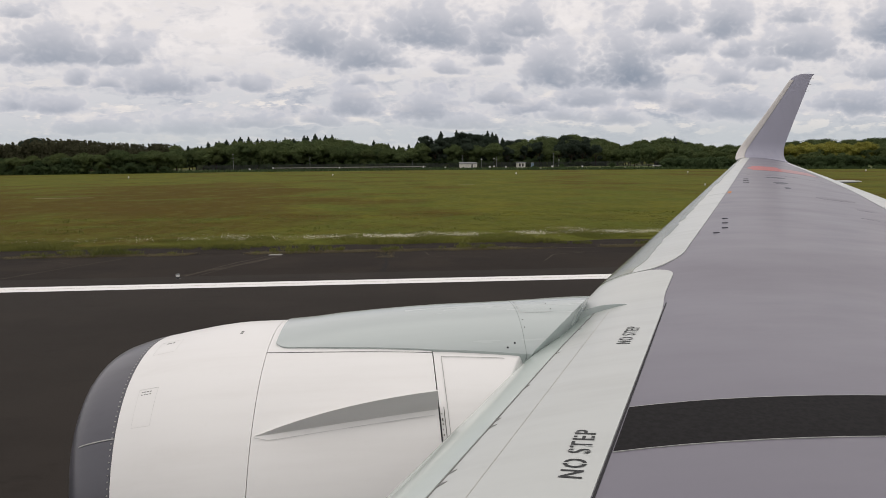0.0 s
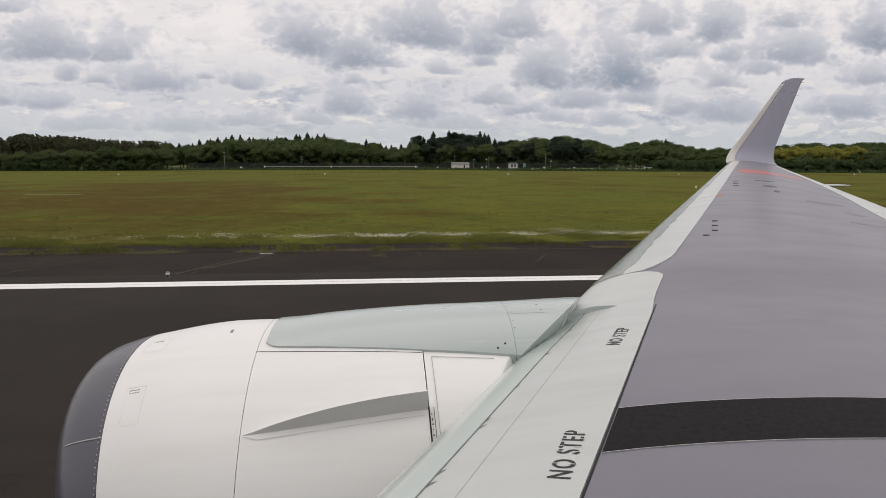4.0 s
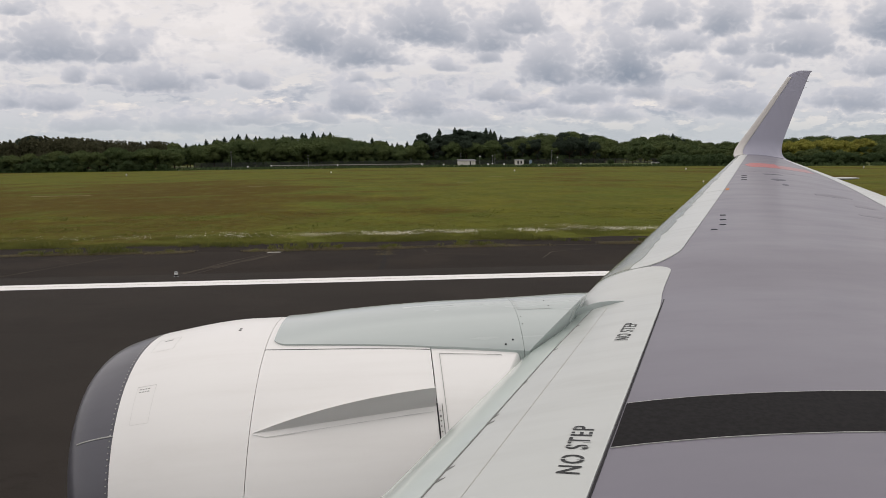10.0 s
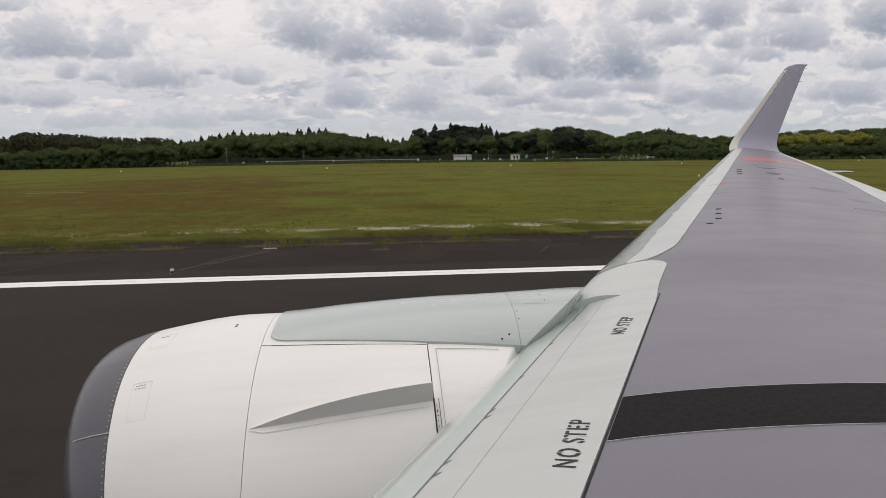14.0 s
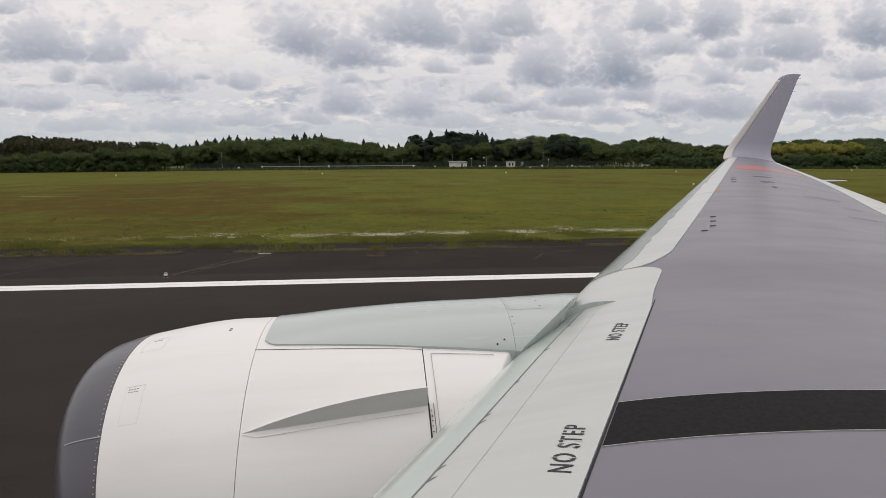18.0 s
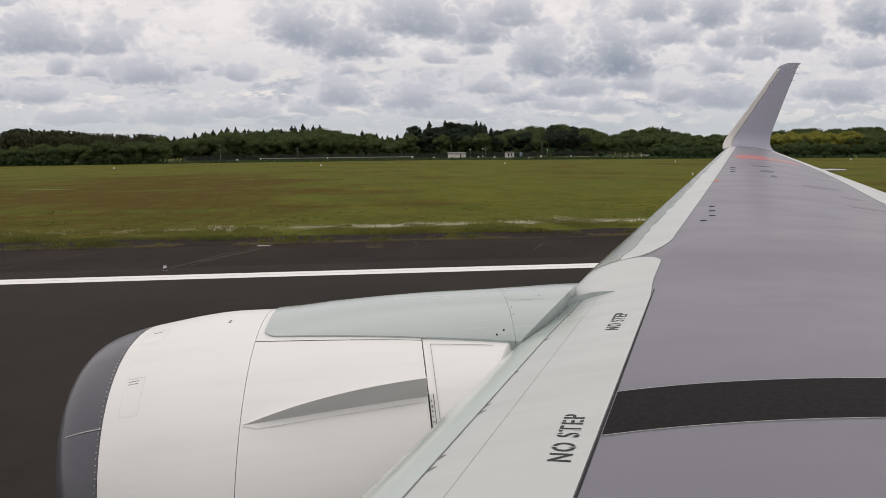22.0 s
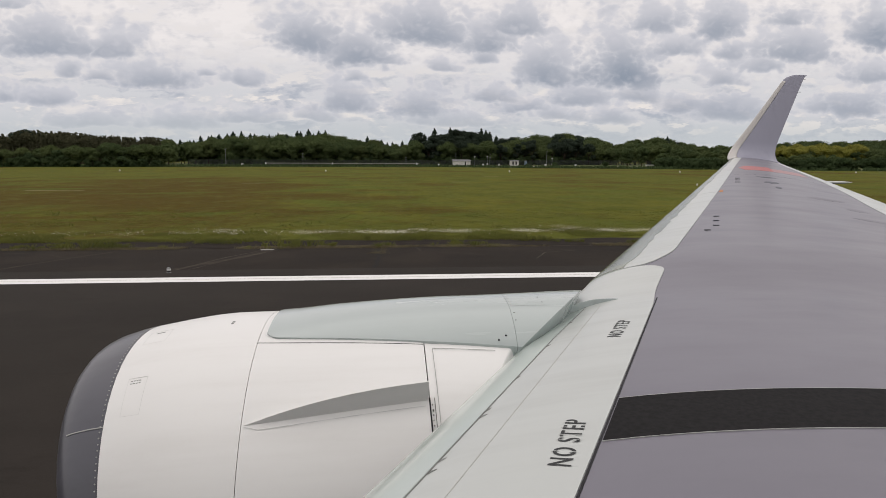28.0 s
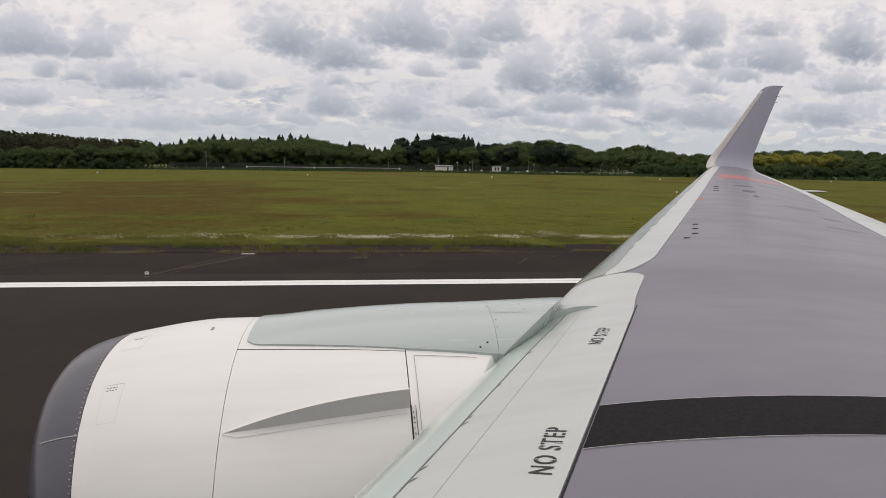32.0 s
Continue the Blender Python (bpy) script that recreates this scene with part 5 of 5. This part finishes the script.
# three rows of trees, their kinds by the stretch of the wood; the rear one makes the outline
for y0, step, low in ((322, 6.0, 0.74), (333, 6.6, 0.86), (348, 3.6, 1.0)):
    x = -285.0
    while x < 315:
        y = y0 + rng.uniform(-3.5, 3.5)
        b = x * 300.0 / y
        h = skyline(x, y) * low * rng.uniform(0.86, 1.0) * 1.07
        rear = low > 0.95
        if b < -104:
            kinds = CANES
            h *= 1.0 if rear else 0.9 / low
        elif b < -4:
            kinds = SPIRES if rear and noise.noise((x * 0.06, 1.0, 0.0)) > -0.15 else OAKS
            h *= (0.98 if kinds is SPIRES else 1.0) if rear else 1.1
        elif b < 12:
            kinds = SPIRES if rear else (CANES if rng.random() < 0.35 and low < 0.8 else OAKS)
        elif b < 54:
            kinds = (DARKS if rng.random() < 0.6 else SPIRES) if low > 0.8 else (DARKS if rng.random() < 0.6 else OAKS)
            h *= 1.04
        elif b < 106:
            kinds = DARKS if rng.random() < (0.45 if rear else 0.6) else OAKS
            h *= 1.04
        elif b < 160:
            kinds = (SPIRES if rng.random() < 0.45 else OAKS) if rear else OAKS
        elif 192 < b < 224:
            kinds = GOLD if 0.8 < low < 0.95 else OAKS
            h *= 0.55 if low < 0.8 else 1.0
        else:
            kinds = OAKS
        plant(kinds, x, y, max(h, 4.5))
        x += step * rng.uniform(0.5, 1.5) * (1.25 if kinds is OAKS and rear else 1.0)


def far_wood():
    """The closed mass of crowns behind the outline, as one object."""
    verts, faces, lumps = [], [], []
    x = -310.0
    while x < 340:
        y = 362 + rng.uniform(-4, 4)
        h = skyline(x, y) * (0.95 if x < -120 else 0.66) * rng.uniform(0.86, 1.0)
        for k in range(9):
            size = h * rng.uniform(0.13, 0.2)
            lumps.append((Vector((x + rng.gauss(0, 2.6), y + rng.gauss(0, 1.6), (h - size) * (0.2 + 0.8 * (k + 1) / 9))), size))
        x += 5.2 * rng.uniform(0.7, 1.3)
    pts = []
    for c, size in lumps:
        for _ in range(46):
            d = Vector((rng.gauss(0, 1), rng.gauss(-0.4, 1), rng.gauss(0.25, 0.9))).normalized()
            pts.append((c + d * size * rng.uniform(0.8, 1.05), d))
    verts, faces = leaf_cloud(pts, 0.42)
    for c, size in lumps:
        core(verts, faces, c, size * 0.8, min(size * 0.8, c.z - 0.05))
    tagged(link("far_wood", verts, faces, LEAF), "dense dark green wood behind the boundary trees", "wood", kind="stuff")


far_wood()
x = -92.0
while x < 116:
    plant(DARKS if x > 8 and rng.random() < 0.65 else OAKS, x, 328 + rng.uniform(-1.5, 1.5), rng.uniform(6.5, 9.5))
    x += rng.uniform(3.5, 5.5)
# nearer trees where the wood comes forward behind the wing tip
x = 100.0
while x < 330:
    y = 262 - 0.12 * (x - 100) + rng.uniform(-4, 4)
    plant(OAKS, x, y, skyline(x, y) * rng.uniform(0.6, 0.84))
    x += rng.uniform(5.5, 8.5)
for x, y in ((158, 254), (166, 257), (174, 253), (182, 256), (190, 254)):
    plant(GOLD, x * 1.03, y, skyline(x, y) * rng.uniform(0.9, 1.0))
x = 105.0
while x < 330:
    y = 236 - 0.1 * (x - 105) + rng.uniform(-3, 3)
    plant(OAKS, x, y, skyline(x, y) * rng.uniform(0.42, 0.6))
    x += rng.uniform(4.0, 6.5)
for k in range(9):
    plant(GOLD, 146 + 5.5 * k, 249 + rng.uniform(-2, 2), skyline(150 + 5.5 * k, 250) * rng.uniform(0.8, 0.92))
# a hedge of shrubs closes the foot of these trees
x = 98.0
while x < 320:
    plant(SHRUBS, x, 229 - 0.1 * (x - 105) + rng.uniform(-2, 2), rng.uniform(2.6, 4.6), 5.0)
    x += rng.uniform(2.6, 4.4)
# a domed tree above the bamboo
plant(DOMES, -186, 345, 17.3)
# shrubs at the foot of the wood; the meadow's far edge bends towards the camera behind the wing
def far_edge(x):
    return float(np.interp(x, (-300, -150, -100, -60, 20, 50, 90, 130, 200, 400), (224, 226, 234, 246, 246, 224, 208, 182, 150, 140)))


x = -260.0
while x < 330:
    left = x < -82
    y = (far_edge(x) + 6 if left or x > 95 else 318) + rng.uniform(-2, 2)
    if left:
        h = float(np.interp(x, (-200, -140, -115, -90, -80), (4.0, 5.0, 7.2, 8.4, 6.0))) * rng.uniform(0.75, 1.1)
    elif x > 95:
        h = rng.uniform(1.2, 4.2)
    else:
        h = rng.uniform(1.4, 3.8)
    plant(SHRUBS, x, y, h * 1.1, 5.0) if h < 5.5 else plant(OAKS, x, y, h * 1.1, 12.0)
    x += rng.uniform(2.0, 4.0) if left else rng.uniform(2.6, 5.4)
x = -235.0
while x < -84:
    plant(SHRUBS, x, far_edge(x) + 2.5 + rng.uniform(-1, 1), rng.uniform(1.6, 3.4) * (1.25 if x > -130 else 1.0), 5.0)
    x += rng.uniform(2.2, 4.2)
# undergrowth closes the foot of the wood behind the fence
x = -96.0
while x < 112:
    plant(SHRUBS, x, 325 + rng.uniform(-1.5, 1.5), rng.uniform(3.6, 5.4), 5.0)
    x += rng.uniform(2.4, 3.8)
for x, y, h in ((62, 236, 2.2), (80, 232, 2.6), (101, 214, 3.6), (55, 252, 1.4)):
    plant(SHRUBS, x, y, h, 5.0)
for proto in OAKS + DARKS + DOMES + GOLD + SPIRES + CANES + SHRUBS:
    for o in proto.children_recursive + [proto]:
        bpy.data.objects.remove(o)


def rough_margin():
    rows = [[], []]
    for i in range(420):
        x = -420 + i * 2.0
        y = far_edge(x) + 3.0 * noise.noise((x * 0.06, 2.0, 0)) + 1.2 * noise.noise((x * 0.4, 5.0, 0))
        rows[0].append((x, y, 0.05))
        rows[1].append((x, 420.0, 0.05))
    v, f = lattice(rows)
    tagged(link("rough_margin", v, [q[::-1] for q in f], ROUGH), "dark tall grass between meadow and wood", "grass", kind="structure")
    verts, faces = [], []
    for _ in range(5200):
        x = rng.uniform(-230, 260)
        y = far_edge(x) + rng.uniform(0, 12)
        s = rng.uniform(0.3, 0.9)
        k = len(verts)
        a = rng.uniform(0, 3.14)
        d = Vector((math.cos(a), math.sin(a), 0)) * s
        p = Vector((x, y, 0.03))
        verts += [p - d, p + d, p + d * 0.6 + Vector((0, 0, s * 0.9)), p - d * 0.2 + Vector((0, 0, s * 1.2))]
        faces.append((k, k + 1, k + 2, k + 3))
    tagged(link("rough_grass", verts, faces, BUSH), "tall rough grass at the meadow's far edge", "grass", kind="stuff")


rough_margin()


def blades(name, count, area, tall, mat, label, wide=0.03, bias=1.0, tufts=5):
    """Many thin blades in tufts over an area, as one mesh."""
    x0, x1, y0, y1 = area
    verts, faces = [], []
    for _ in range(count):
        x, y = rng.uniform(x0, x1), y0 + (y1 - y0) * rng.random() ** bias
        if noise.noise((x * 0.35, y * 0.6, 3.0)) < (-0.12 if tufts < 9 else 0.08):
            continue
        size = tall * rng.uniform(0.5, 1.2) * (1 + 0.8 * noise.noise((x * 0.3, y * 0.3, 9.0)))
        for _ in range(tufts):
            a = rng.uniform(0, 6.283)
            lean = Vector((math.cos(a), math.sin(a), 0)) * size * rng.uniform(0.1, 0.7)
            side = Vector((-math.sin(a), math.cos(a), 0)) * wide * rng.uniform(0.6, 1.3)
            p = Vector((x + rng.gauss(0, 0.10), y + rng.gauss(0, 0.10), 0.02))
            k = len(verts)
            tip = p + lean + Vector((0, 0, size * rng.uniform(0.6, 1.0)))
            verts += [p - side, p + side, p + lean * 0.4 + side * 0.6 + Vector((0, 0, size * 0.55)), tip]
            faces += [(k, k + 1, k + 2), (k, k + 2, k + 3)]
    return tagged(link(name, verts, faces, mat), label, "grass", kind="stuff")


blades("verge_grass", 16000, (-30, 20, 27.2, 31.0), 0.085, BLADE, "long green grass along the asphalt edge", 0.007, 1.3)
blades("weed_tufts", 1150, (-34, 22, 25.1, 27.9), 0.22, BLADE, "green weeds growing through the asphalt edge", 0.010, 1.0, 16)
blades("dry_straw_tufts", 5200, (-34, 22, 25.1, 25.5), 0.085, STRAW, "dry straw and dead weeds on the soil edge", 0.010, 1.0, 5)

blades("joint_weeds", 70, (-0.75, -0.2, 23.4, 25.2), 0.05, STRAW, "dead weeds in a joint of the shoulder", 0.010, 1.0, 5)
blades("meadow_tussocks", 7000, (-30, 24, 30.8, 44.0), 0.055, BLADE, "low loose green tussocks over the meadow", 0.026, 1.5, 4)


def daisies():
    verts, faces = [], []
    for _ in range(15000):
        x = rng.uniform(-26, 18)
        y = 29.3 + rng.gauss(0, 0.25) + (0.9 + 3.2 * max(0.0, noise.noise((x * 0.3, 2.0, 5.0)))) * rng.random() ** 1.3
        dens = float(np.interp(x, (-18, -13, -8, -3, 2, 8, 18), (0.03, 0.10, 0.32, 0.6, 1.0, 0.6, 0.5)))
        clump = noise.noise((x * 0.7, y * 0.8, 8.0)) + 0.5 * noise.noise((x * 2.3, y * 2.3, 4.0))
        if rng.random() > dens * min(1.0, max(0.03, 0.35 + 1.3 * clump)):
            continue
        c = Vector((x, y, rng.uniform(0.10, 0.20)))
        r = rng.uniform(0.012, 0.023)
        k = len(verts)
        tilt = Vector((rng.uniform(-0.4, 0.4), -rng.uniform(0.2, 0.9), 1)).normalized()
        b = tilt.orthogonal().normalized()
        d = tilt.cross(b)
        verts += [c + (b * math.cos(j * 1.2566) + d * math.sin(j * 1.2566)) * r for j in range(5)]
        faces.append(tuple(range(k, k + 5)))
    tagged(link("daisies", verts, faces, PETAL), "white daisies in the meadow's edge", "flowers", kind="stuff")


daisies()
